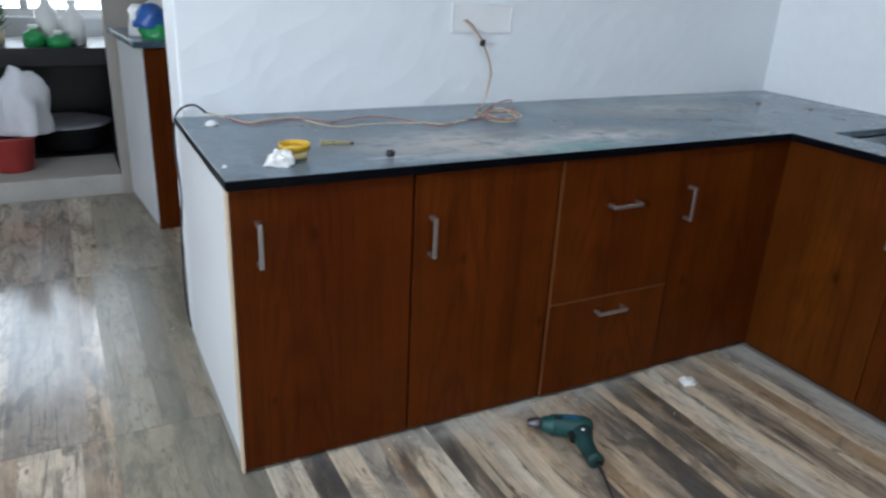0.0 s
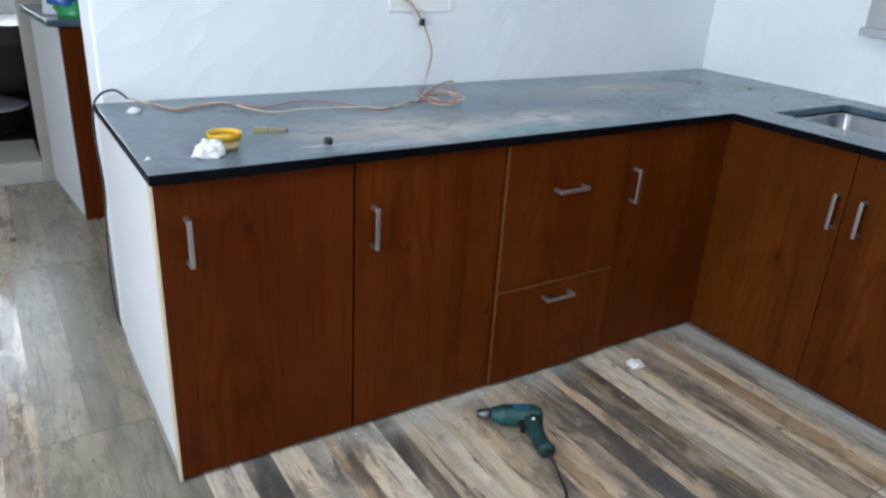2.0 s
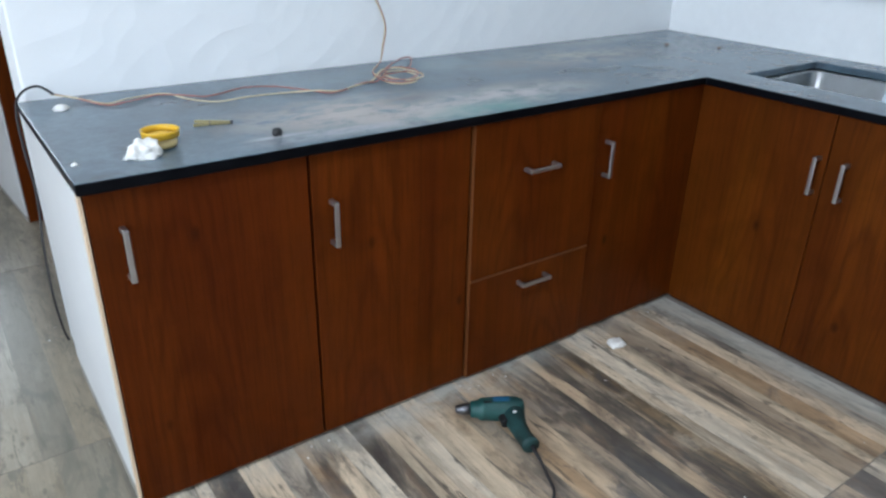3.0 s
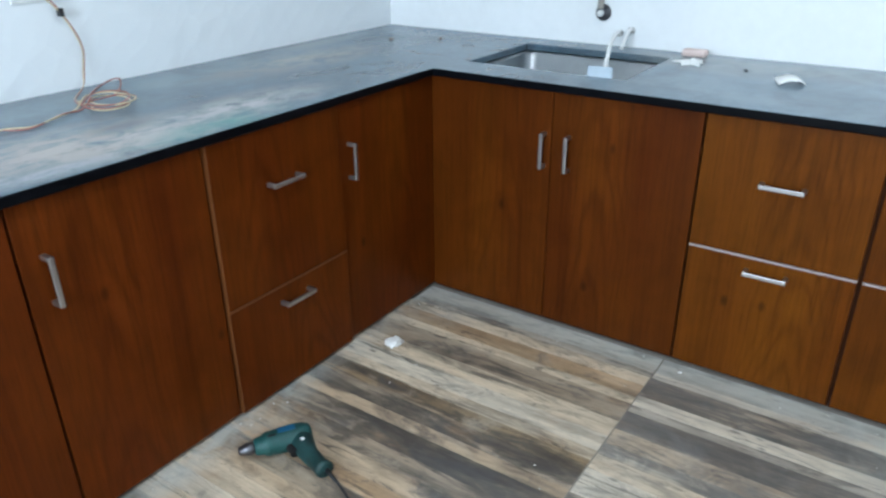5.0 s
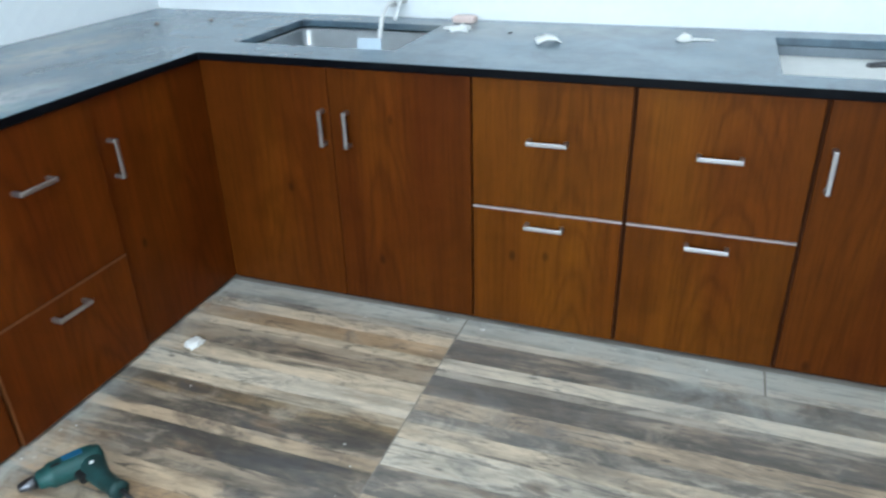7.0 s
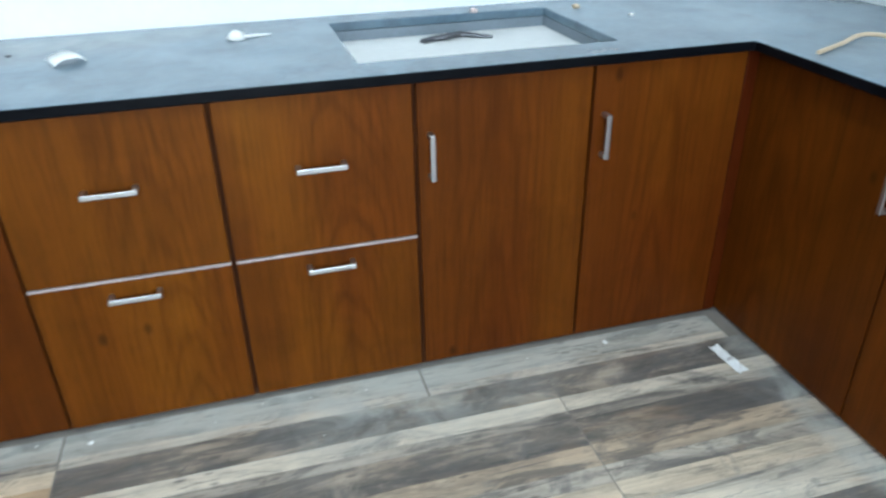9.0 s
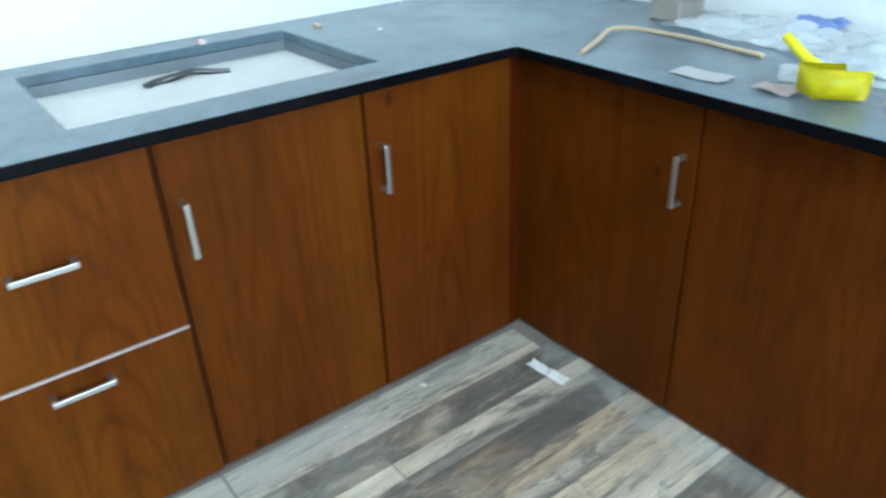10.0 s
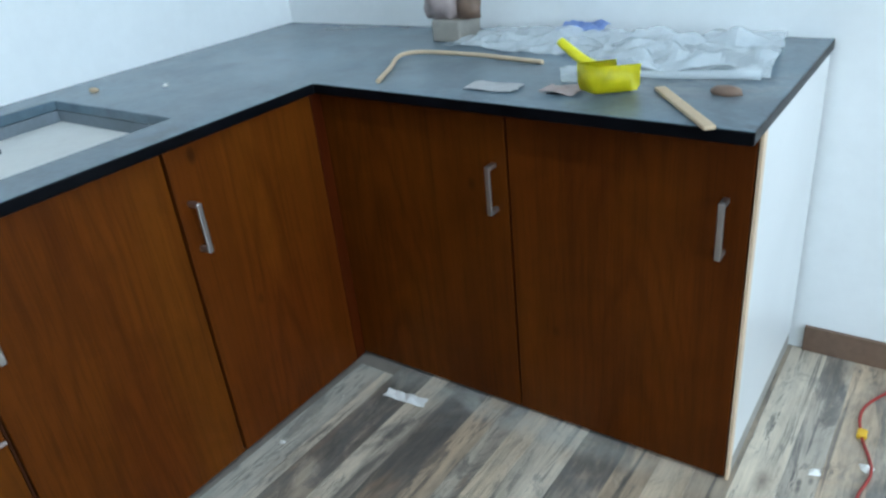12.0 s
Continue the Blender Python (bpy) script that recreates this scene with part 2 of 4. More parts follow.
    base = k.mix(k.ramp(bare, [(0.57, grey(0)), (0.68, grey(0.45))]), base, (0.6, 0.5, 0.38))
    mottle = k.noise(k.pos((1, 0.35, 1)), 30.0, 6, 0.7, 0.4)
    base = k.mix(0.5, base, k.ramp(mottle, [(0.32, grey(0.5)), (0.55, grey(1)), (0.75, grey(1.15))]), "MULTIPLY")
    v = k.add("TexVoronoi", Scale=1.0)
    mp = k.add("Mapping")
    mp.inputs["Scale"].default_value = (5.5, 2.9, 1)
    k.link(p, mp.inputs["Vector"])
    k.link(mp.outputs[0], v.inputs["Vector"])
    base = k.mix(k.ramp(v.outputs["Distance"], [(0.07, grey(0.5)), (0.15, grey(0))]), base, (0.2, 0.13, 0.08))
    base = k.mix(k.ramp(v.outputs["Distance"], [(0.035, grey(0.9)), (0.07, grey(0))]), base, (0.05, 0.04, 0.035))
    fleck = k.add("TexVoronoi", Scale=1.0)
    mp = k.add("Mapping")
    mp.inputs["Scale"].default_value = (34, 13, 1)
    k.link(p, mp.inputs["Vector"])
    k.link(mp.outputs[0], fleck.inputs["Vector"])
    flecked = k.math("MULTIPLY", k.ramp(fleck.outputs["Distance"], [(0.1, grey(0.8)), (0.24, grey(0))]), k.ramp(mask_of(k, p), [(0.48, grey(0)), (0.6, grey(1))]))
    base = k.mix(flecked, base, (0.07, 0.058, 0.05))
    dust = k.noise(k.pos(), 2.6, 7, 0.68, 0.8)
    foot = k.ramp(k.noise(k.pos(), 9.0, 6, 0.65, 0.5), [(0.36, grey(0.1)), (0.62, grey(0.9))])
    for c, size, squash in (((-1.0, -0.02, 0), 1.15, (1, 11, 1)), ((-0.03, -1.3, 0), 1.6, (12, 1, 1)), ((-0.06, -0.06, 0), 0.3, (1, 1, 1)), ((-0.5, -2.77, 0), 0.7, (1, 9, 1)), ((-0.15, -1.75, 0), 0.5, (2.4, 1, 1))):
        base = k.mix(k.math("MULTIPLY", k.math("MULTIPLY", spot(k, c, size, squash), foot), 0.8), base, (0.5, 0.51, 0.47))
    base = k.mix(k.ramp(dust, [(0.52, grey(dusty)), (0.78, grey(min(1, dusty + 0.26)))]), base, dust_tone)
    k.colour(base)
    k.bump(fine, 0.08, 0.0005)
    return k.m


def relief_wall():
    """White wall with a carved pattern of slanting leaves."""
    k = Nodes("white_relief_plaster", 0.5)
    turn = k.pos((1, 0.0, 1), (0, 38, 0))
    warp = k.add("TexNoise", Scale=3.2, Detail=1.0)
    k.link(turn, warp.inputs["Vector"])
    add = k.add("VectorMath")
    add.operation = "MULTIPLY_ADD"
    k.link(warp.outputs["Color"], add.inputs[0])
    add.inputs[1].default_value = (0.16, 0.0, 0.16)
    k.link(turn, add.inputs[2])
    mp = k.add("Mapping")
    mp.inputs["Scale"].default_value = (7.5, 1, 14.5)
    k.link(add.outputs[0], mp.inputs["Vector"])
    v = k.add("TexVoronoi", Scale=1.0, Randomness=0.75)
    k.link(mp.outputs[0], v.inputs["Vector"])
    fine = k.noise(k.pos(), 60.0, 4)
    soft = k.noise(k.pos(), 1.3, 3)
    k.colour(k.ramp(soft, [(0.3, (0.74, 0.77, 0.79)), (0.7, (0.82, 0.84, 0.85))]))
    h = k.math("ADD", v.outputs["Distance"], k.math("MULTIPLY", fine, 0.02))
    k.bump(h, 0.135, 0.03)
    return k.m


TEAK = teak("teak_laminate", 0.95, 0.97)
# two lit copies of TEAK: light on the east and south runs, as colour
TEAK_WARM_LIT = teak("teak_laminate_warm_lit", 1.13, 0.94)
TEAK_BRIGHT_LIT = teak("teak_laminate_bright_lit", 1.3, 1.22)
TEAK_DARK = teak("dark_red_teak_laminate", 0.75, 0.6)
TEAK_EDGE = plain("pale_teak_edge", (0.125, 0.038, 0.008), 0.45, vary=0.25)
GRANITE = granite()
PLANK = plank_mat("weathered_wood_tile", rough=0.24)
PLANK_DUSTY = plank_mat("dust_covered_tile", (0.52, 0.5, 0.44), 0.05, 0.25, (0.5, 0.51, 0.47))
PLANK_GLOSS = plank_mat("polished_wood_tile", None, -0.1, 0.1, (0.5, 0.47, 0.42), 0.13)
PLANK_CEMENT = plank_mat("cement_stained_tile", None, -0.1, 0.62, (0.19, 0.18, 0.135), 0.3)


def prints(name, dusty):
    """The eight strip tones of one tile print."""
    tones = {"cream": ((0.7, 0.565, 0.41), -0.35), "pale": ((0.74, 0.65, 0.52), -0.25), "tan": ((0.54, 0.4, 0.27), -0.1), "orange": ((0.5, 0.325, 0.185), -0.3),
             "brown": ((0.38, 0.295, 0.215), 0.12), "grey": ((0.47, 0.41, 0.34), 0.22), "rust": ((0.29, 0.2, 0.11), 0.3), "dark": ((0.35, 0.28, 0.21), 0.68)}
    return {t: plank_mat(t + name, c, d, dusty, (0.45, 0.46, 0.45)) for t, (c, d) in tones.items()}


PRINT_A, PRINT_B = prints("_print", 0.0), prints("_hazy_print", 0.1)
GROUT = plain("grey_grout", (0.24, 0.215, 0.185), 0.9, scale=60)
WALL_RELIEF = relief_wall()
WALL = plain("white_wall_paint", (0.8, 0.82, 0.83), 0.55, vary=0.05, scale=6, bump=0.25)
CEILING = plain("ceiling_paint", (0.82, 0.82, 0.82), 0.8, vary=0.03)
WHITE_BOARD = plain("white_laminate", (0.64, 0.65, 0.65), 0.35, vary=0.06, scale=10, bump=0.05)
CREAM = plain("cream_edge_band", (0.62, 0.47, 0.32), 0.5, vary=0.15)
PINK_WHITE = plain("white_edge_strip", (0.34, 0.27, 0.255), 0.45, vary=0.35, scale=9)
STEEL = plain("brushed_steel", (0.45, 0.44, 0.43), 0.4, 1.0, vary=0.04, scale=15, bump=0.0)
SINK_STEEL = plain("sink_steel", (0.66, 0.7, 0.73), 0.3, 1.0, vary=0.12, scale=8, bump=0.0)
DARK_STEEL = plain("dark_steel", (0.12, 0.12, 0.13), 0.35, 0.9, vary=0.2)
CARCASS = plain("dark_carcass_board", (0.05, 0.016, 0.006), 0.8)
CARCASS.node_tree.nodes["Principled BSDF"].inputs["Specular IOR Level"].default_value = 0.1
SKIRT_GREY = plain("grey_tile_skirting", (0.3, 0.28, 0.25), 0.6, vary=0.2, scale=12)
SKIRT_BROWN = plain("brown_skirting", (0.16, 0.1, 0.07), 0.5, vary=0.35, scale=14)
TEAL = plain("teal_tool_plastic", (0.006, 0.06, 0.056), 0.5, vary=0.6, scale=55)
TEAL_WORN = plain("grimy_teal_plastic", (0.005, 0.034, 0.033), 0.55, vary=0.85, scale=70)
BLACK = plain("black_plastic", (0.007, 0.007, 0.008), 0.45)
RUBBER = plain("black_rubber_cord", (0.02, 0.02, 0.022), 0.6)
YELLOW = plain("yellow_plastic", (0.75, 0.45, 0.03), 0.4, vary=0.1)
PALE_YELLOW = plain("pale_yellow_plastic", (0.72, 0.56, 0.26), 0.4, vary=0.1)
LIP = plain("dusty_blue_grey", (0.16, 0.19, 0.22), 0.6, vary=0.25)
PALE_GREY = plain("pale_grey_paint", (0.42, 0.42, 0.43), 0.55, vary=0.12)
LEMON = plain("lemon_yellow_plastic", (0.75, 0.68, 0.01), 0.35, vary=0.15)
PUTTY = plain("white_putty", (0.8, 0.79, 0.76), 0.8, vary=0.06, scale=60, bump=0.5)
BRASS = plain("brass_metal", (0.4, 0.34, 0.17), 0.45, 0.5, vary=0.3, scale=60)
WIRE_RED = plain("red_wire", (0.33, 0.11, 0.09), 0.5)
WIRE_YEL = plain("yellow_wire", (0.6, 0.5, 0.32), 0.5)
WHITE_PLASTIC = plain("white_plastic", (0.78, 0.78, 0.77), 0.4, vary=0.05)
PAPER = plain("white_scrap", (0.8, 0.8, 0.78), 0.8, vary=0.06)
FOAM = plain("pink_foam", (0.66, 0.52, 0.48), 0.9, vary=0.12)
BLUE_LABEL = plain("pale_blue_label", (0.4, 0.48, 0.55), 0.5, vary=0.1)
BOARD = plain("pale_raw_board", (0.66, 0.66, 0.64), 0.7, vary=0.12, scale=9)
LID = plain("pale_aluminium", (0.5, 0.5, 0.56), 0.3, 0.3, vary=0.2, scale=15)
BLACK_STONE = plain("black_stone", (0.005, 0.005, 0.006), 0.3)
STEP_STONE = plain("pale_step_stone", (0.42, 0.4, 0.36), 0.6, vary=0.15)
DOOR_GREY = plain("grey_beige_paint", (0.36, 0.33, 0.29), 0.6, vary=0.12)
RED = plain("red_plastic", (0.33, 0.035, 0.028), 0.45, vary=0.15)
CLOTH = plain("white_cloth", (0.75, 0.76, 0.8), 0.9, vary=0.08)
BAG_BLUE = plain("blue_bag_print", (0.03, 0.12, 0.4), 0.3, vary=0.2)
BAG_GREEN = plain("green_bag_print", (0.02, 0.3, 0.09), 0.3, vary=0.2)
TOOL_BLUE = plain("blue_tool_label", (0.01, 0.1, 0.2), 0.4, vary=0.3, scale=60)
WRAPPER = plain("faded_blue_print", (0.16, 0.24, 0.5), 0.4, vary=0.35, scale=30)
TAN = plain("bare_wood", (0.55, 0.42, 0.28), 0.7, vary=0.2, scale=30)
LEAF = plain("green_leaf", (0.05, 0.12, 0.02), 0.5, vary=0.4)
PASTE_PINK = plain("pinkish_wrap", (0.36, 0.29, 0.28), 0.6, vary=0.2)


def clear_film(name):
    k = Nodes(name, 0.15)
    k.b.inputs["Base Color"].default_value = (0.8, 0.86, 0.9, 1)
    k.b.inputs["Alpha"].default_value = 0.36
    k.bump(k.noise(k.pos(), 40.0, 3), 0.6, 0.01)
    return k.m


FILM = clear_film("clear_plastic_film")


# ---- mesh helpers ----
def mesh_of(bm, material, name="m"):
    me = bpy.data.meshes.new(name)
    bm.to_mesh(me)
    bm.free()
    for m in material if isinstance(material, (list, tuple)) else (material,):
        me.materials.append(m)
    return me


def part(name, bm, material, parent=None, label=""):
    ob = new(name, mesh_of(bm, material, name))
    if parent is not None:
        ob.parent = parent
    return tagged(ob, label)


def empty(name, at, label, category, group=""):
    ob = new(name)
    ob.location = at
    ob.empty_display_size = 0.05
    return tagged(ob, label, category, group)


def shift(ob, at):
    """Undo the parent's offset for meshes that are made in world places."""
    ob.location = (-at[0], -at[1], -at[2])
    return ob


def box(x0, x1, y0, y1, z0, z1, bevel=0.0, seg=2, bm=None):
    out = bm or bmesh.new()
    vs = [out.verts.new((x, y, z)) for x in sorted((x0, x1)) for y in sorted((y0, y1)) for z in sorted((z0, z1))]
    fs = [out.faces.new([vs[i] for i in q]) for q in ((0, 1, 3, 2), (4, 6, 7, 5), (0, 4, 5, 1), (2, 3, 7, 6), (0, 2, 6, 4), (1, 5, 7, 3))]
    if bevel:
        es = list({e for f in fs for e in f.edges})
        bmesh.ops.bevel(out, geom=es, offset=bevel, segments=seg, affect="EDGES", profile=0.5)
    return out


def smooth(bm):
    for f in bm.faces:
        f.smooth = True
    return bm


def tube(pts, r, sides=8, bm=None, taper=None):
    """A round bar along a smooth line through pts."""
    out = bm or bmesh.new()
    P = [Vector(p) for p in pts]
    line = []
    for i in range(len(P) - 1):
        a, b, c, d = P[max(0, i - 1)], P[i], P[i + 1], P[min(len(P) - 1, i + 2)]
        for s in range(8):
            t = s / 8
            line.append(0.5 * (2 * b + (c - a) * t + (2 * a - 5 * b + 4 * c - d) * t * t + (3 * b - a - 3 * c + d) * t ** 3))
    line.append(P[-1])
    rings = []
    up = Vector((0.13, 0.21, 1)).normalized()
    for i, p in enumerate(line):
        d = (line[min(i + 1, len(line) - 1)] - line[max(i - 1, 0)]).normalized()
        u = d.cross(up)
        if u.length < 0.1:
            u = d.cross(Vector((1, 0, 0)))
        u.normalize()
        v = d.cross(u)
        rr = r if taper is None else r * (1 + (taper - 1) * i / (len(line) - 1))
        rings.append([out.verts.new(p + rr * (math.cos(a) * u + math.sin(a) * v)) for a in [2 * math.pi * k / sides for k in range(sides)]])
    for A, B in zip(rings, rings[1:]):
        for k in range(sides):
            out.faces.new((A[k], A[(k + 1) % sides], B[(k + 1) % sides], B[k]))
    out.faces.new(rings[0][::-1])
    out.faces.new(rings[-1])
    for f in out.faces:
        f.smooth = len(f.verts) == 4
    return out


def lathe(profile, sides=32, centre=(0, 0, 0), bm=None):
    """Turn a list of (radius, height) round the upright axis."""
    out = bm or bmesh.new()
    cx, cy, cz = centre
    rings = []
    for r, z in profile:
        rings.append([out.verts.new((cx + r * math.cos(2 * math.pi * k / sides), cy + r * math.sin(2 * math.pi * k / sides), cz + z)) for k in range(sides)])
    for A, B in zip(rings, rings[1:]):
        for k in range(sides):
            out.faces.new((A[k], A[(k + 1) % sides], B[(k + 1) % sides], B[k]))
    for ring in (rings[0], rings[-1]):
        if profile[0 if ring is rings[0] else -1][0] < 0.5:
            out.faces.new(ring)
    bmesh.ops.recalc_face_normals(out, faces=out.faces)
    for f in out.faces:
        f.smooth = len(f.verts) == 4
    return out


def lump(centre, size, seed, rough=0.25, sub=3, flat=True):
    """An uneven lump that sits with a flat base."""
    bm = bmesh.new()
    bmesh.ops.create_icosphere(bm, subdivisions=sub, radius=1.0)
    for v in bm.verts:
        n = noise.noise(v.co * 1.7 + Vector((seed, seed * 2.1, 0))) + 0.5 * noise.noise(v.co * 4.1 + Vector((0, seed, seed)))
        v.co *= 1 + rough * n
        if flat and v.co.z < -0.35:
            v.co.z = -0.35
        v.co = Vector((centre[0] + v.co.x * size[0], centre[1] + v.co.y * size[1], centre[2] + (v.co.z + (0.35 if flat else 0)) * size[2]))
    return smooth(bm)


def sheet(x0, x1, y0, y1, z, height, seed, nx=24, ny=16, thick=0.002, grain=9.0, turn=0.0):
    """A crumpled thin sheet lying on z, with thickness."""
    bm = bmesh.new()
    cx, cy = (x0 + x1) / 2, (y0 + y1) / 2
    ca, sa = math.cos(turn), math.sin(turn)

    def at(i, j, up):
        u, v = i / (nx - 1) - 0.5, j / (ny - 1) - 0.5
        rag = 1 + 0.12 * noise.noise(Vector((math.atan2(v, u) * 1.5, seed, 0)))
        x, y = u * (x1 - x0) * rag, v * (y1 - y0) * rag
        h = abs(noise.noise(Vector((x * grain, y * grain, seed)))) * 1.2 + 0.5 * abs(noise.noise(Vector((x * grain * 2.7, y * grain * 2.7, seed + 5))))
        edge = 1 - max(abs(u), abs(v)) * 1.2
        return bm.verts.new((cx + ca * x - sa * y, cy + sa * x + ca * y, z + 0.001 + height * max(0, h) * (0.35 + edge) + up))

    top = [[at(i, j, thick) for j in range(ny)] for i in range(nx)]
    low = [[bm.verts.new(v.co - Vector((0, 0, thick))) for v in row] for row in top]
    for i in range(nx - 1):
        for j in range(ny - 1):
            bm.faces.new((top[i][j], top[i + 1][j], top[i + 1][j + 1], top[i][j + 1]))
            bm.faces.new((low[i][j], low[i][j + 1], low[i + 1][j + 1], low[i + 1][j]))
    rim = [(i, 0) for i in range(nx)] + [(nx - 1, j) for j in range(1, ny)] + [(i, ny - 1) for i in range(nx - 2, -1, -1)] + [(0, j) for j in range(ny - 2, 0, -1)]
    for (a, b), (c, d) in zip(rim, rim[1:] + rim[:1]):
        bm.faces.new((top[a][b], low[a][b], low[c][d], top[c][d]))
    bmesh.ops.recalc_face_normals(bm, faces=bm.faces)
    return bm


# ---- plan ----
A_W, B_S, C_W = -1.934, -2.800, -1.044      # ends of the three runs of cabinets
WALL_N, WALL_E, WALL_S = 0.725, 0.705, -3.40  # faces of the walls behind the worktop
TOP, SLAB = 0.848, 0.026
CEIL = 2.9


# ---- structure ----
def wall(name, bm, material, label):
    return tagged(part(name, bm, material), label, "wall", kind="structure")


wall("wall_north", box(-1.925, WALL_E + 0.12, WALL_N, WALL_N + 0.22, 0, CEIL, 0.006), WALL_RELIEF, "white partition wall with carved petal relief above the worktop")
wall("wall_east", box(WALL_E, WALL_E + 0.15, WALL_S - 0.15, WALL_N - 0.002, 0, CEIL), WALL, "white painted wall behind the sinks")
wall("wall_south", box(-5.2, WALL_E - 0.002, WALL_S - 0.15, WALL_S, 0, CEIL), WALL, "white painted wall behind the end worktop")
tagged(part("ceiling", box(-5.2, 0.95, -3.7, 4.6, CEIL, CEIL + 0.1), CEILING), "plain white painted ceiling", "ceiling", kind="structure")
tagged(part("floor", box(-5.2, 0.95, -3.7, 4.6, -0.12, -0.0012), GROUT), "wood-look tiled floor with weathered strips of tan and grey", "floor", kind="structure")


def holed_wall(name, fixed, u0, u1, v0, v1, w0, w1, material, label, axis):
    """A wall with one rectangular opening u0..u1, v0..v1; axis x: the wall stands across x."""
    bm = bmesh.new()
    lo, hi = fixed
    for a, b, c, d in ((w0, u0, 0, CEIL), (u1, w1, 0, CEIL), (u0, u1, 0, v0), (u0, u1, v1, CEIL)):
        if b - a < 0.001 or d - c < 0.001:
            continue
        box(lo, hi, a, b, c, d, bm=bm) if axis == "x" else box(a, b, lo, hi, c, d, bm=bm)
    return wall(name, bm, material, label)


holed_wall("wall_west", (-5.2, -5.0), -2.55, 0.15, 0.9, 2.6, WALL_S, 4.6, WALL, "unseen white wall with an added wide window opening", "x")
holed_wall("wall_back", (2.76, 2.88), -2.95, -2.0, 0.0, 2.1, -5.0, 0.95, DOOR_GREY, "grey-beige wall with an open doorway to the wash area", "y")
holed_wall("wall_far", (4.2, 4.35), -3.05, -1.75, 0.86, 2.1, -5.0, 0.95, WALL, "wall of the wash area with a window opening", "y")
wall("wall_side", box(0.8, 0.95, 0.922, 2.758, 0, CEIL), WALL, "white wall closing the neighbouring kitchen bay")
wall("wall_wash", box(-1.75, -1.65, 2.882, 4.198, 0, CEIL), WALL, "white side wall of the wash area")
tagged(part("baseboard", box(-5.0, C_W - 0.04, WALL_S, WALL_S + 0.012, 0, 0.078, 0.003), SKIRT_BROWN), "brown tiled skirting along the white wall", "baseboard", kind="structure")
tagged(part("step", box(-2.95, -2.0, 2.77, 3.28, -0.005, 0.115, 0.008), STEP_STONE), "pale stone step in the doorway", "step", kind="structure")


# ---- worktop with openings for the sink and the hob ----
def worktop(top_only):
    ov = 0.026
    xs = sorted({A_W - 0.012, C_W - 0.012, -ov, 0.10, 0.14, 0.57, 0.59, WALL_E - 0.003})
    ys = sorted({WALL_S + 0.003, B_S + ov, -2.43, -1.75, -0.64, -0.065, -ov, WALL_N - 0.003})
    holes = ((0.14, 0.57, -0.64, -0.065), (0.10, 0.59, -2.43, -1.75))
    bm = bmesh.new()
    grid = {}

    def solid(x, y):
        inside = x > -ov or y > -ov or (y < B_S + ov)
        if y < B_S + ov and x < C_W - 0.012:
            inside = False
        return inside and not any(a < x < b and c < y < d for a, b, c, d in holes)

    def vert(x, y, z):
        if (x, y, z) not in grid:
            grid[(x, y, z)] = bm.verts.new((x, y, z))
        return grid[(x, y, z)]

    cells = {(i, j) for i in range(len(xs) - 1) for j in range(len(ys) - 1) if solid((xs[i] + xs[i + 1]) / 2, (ys[j] + ys[j + 1]) / 2)}
    lo, hi = TOP - SLAB, TOP
    for i, j in cells:
        x0, x1, y0, y1 = xs[i], xs[i + 1], ys[j], ys[j + 1]
        bm.faces.new([vert(x0, y0, hi), vert(x1, y0, hi), vert(x1, y1, hi), vert(x0, y1, hi)])
        bm.faces.new([vert(x0, y0, lo), vert(x0, y1, lo), vert(x1, y1, lo), vert(x1, y0, lo)])
        for (di, dj), (p, q) in (((1, 0), ((x1, y0), (x1, y1))), ((-1, 0), ((x0, y1), (x0, y0))), ((0, 1), ((x1, y1), (x0, y1))), ((0, -1), ((x0, y0), (x1, y0)))):
            if (i + di, j + dj) not in cells:
                bm.faces.new([vert(*p, lo), vert(*q, lo), vert(*q, hi), vert(*p, hi)])
    for (x, y, z), v in grid.items():
        if abs(y - (B_S + ov)) < 1e-6 and x < -ov + 1e-6:
            v.co.y += 0.024 + 0.038 * (-ov - x)  # the end worktop juts out more towards its free end
    bmesh.ops.recalc_face_normals(bm, faces=bm.faces)
    sharp = [e for e in bm.edges if len(e.link_faces) == 2 and abs(e.link_faces[0].normal.dot(e.link_faces[1].normal)) < 0.5]
    bmesh.ops.bevel(bm, geom=sharp, offset=0.0035, segments=2, affect="EDGES", profile=0.5)
    bm.normal_update()

    def dusty(f):
        c = f.calc_center_median()
        inner = f.normal.z > -0.5 and any(a - 0.01 < c.x < b + 0.01 and y0 - 0.01 < c.y < y1 + 0.01 for a, b, y0, y1 in holes)
        return f.normal.z > 0.5 or inner

    drop = [f for f in bm.faces if dusty(f) != top_only]
    bmesh.ops.delete(bm, geom=drop, context="FACES")
    return bm


GRANITE_EDGE = plain("polished_black_granite", (0.003, 0.0035, 0.005), 0.3, vary=0.4, scale=90, bump=0.0)
GRANITE_EDGE.node_tree.nodes["Principled BSDF"].inputs["Specular IOR Level"].default_value = 0.07
bench = empty("worktop", (0, 0, 0), "U-shaped black granite worktop, dusty with plaster and green paint smears", "worktop")
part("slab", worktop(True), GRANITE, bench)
part("polished_edge", worktop(False), GRANITE_EDGE, bench, "polished black granite edge")


# ---- cabinets ----
def handle_mesh():
    """A steel bow handle along x, standing off towards -y, centred."""
    bm = box(-0.059, 0.059, -0.033, -0.026, -0.0062, 0.0062, 0.002)
    for x in (-0.0535, 0.0535):
        box(x - 0.0055, x + 0.0055, -0.0258, 0.002, -0.006, 0.006, 0.0015, bm=bm)
    return mesh_of(bm, STEEL, "handle")


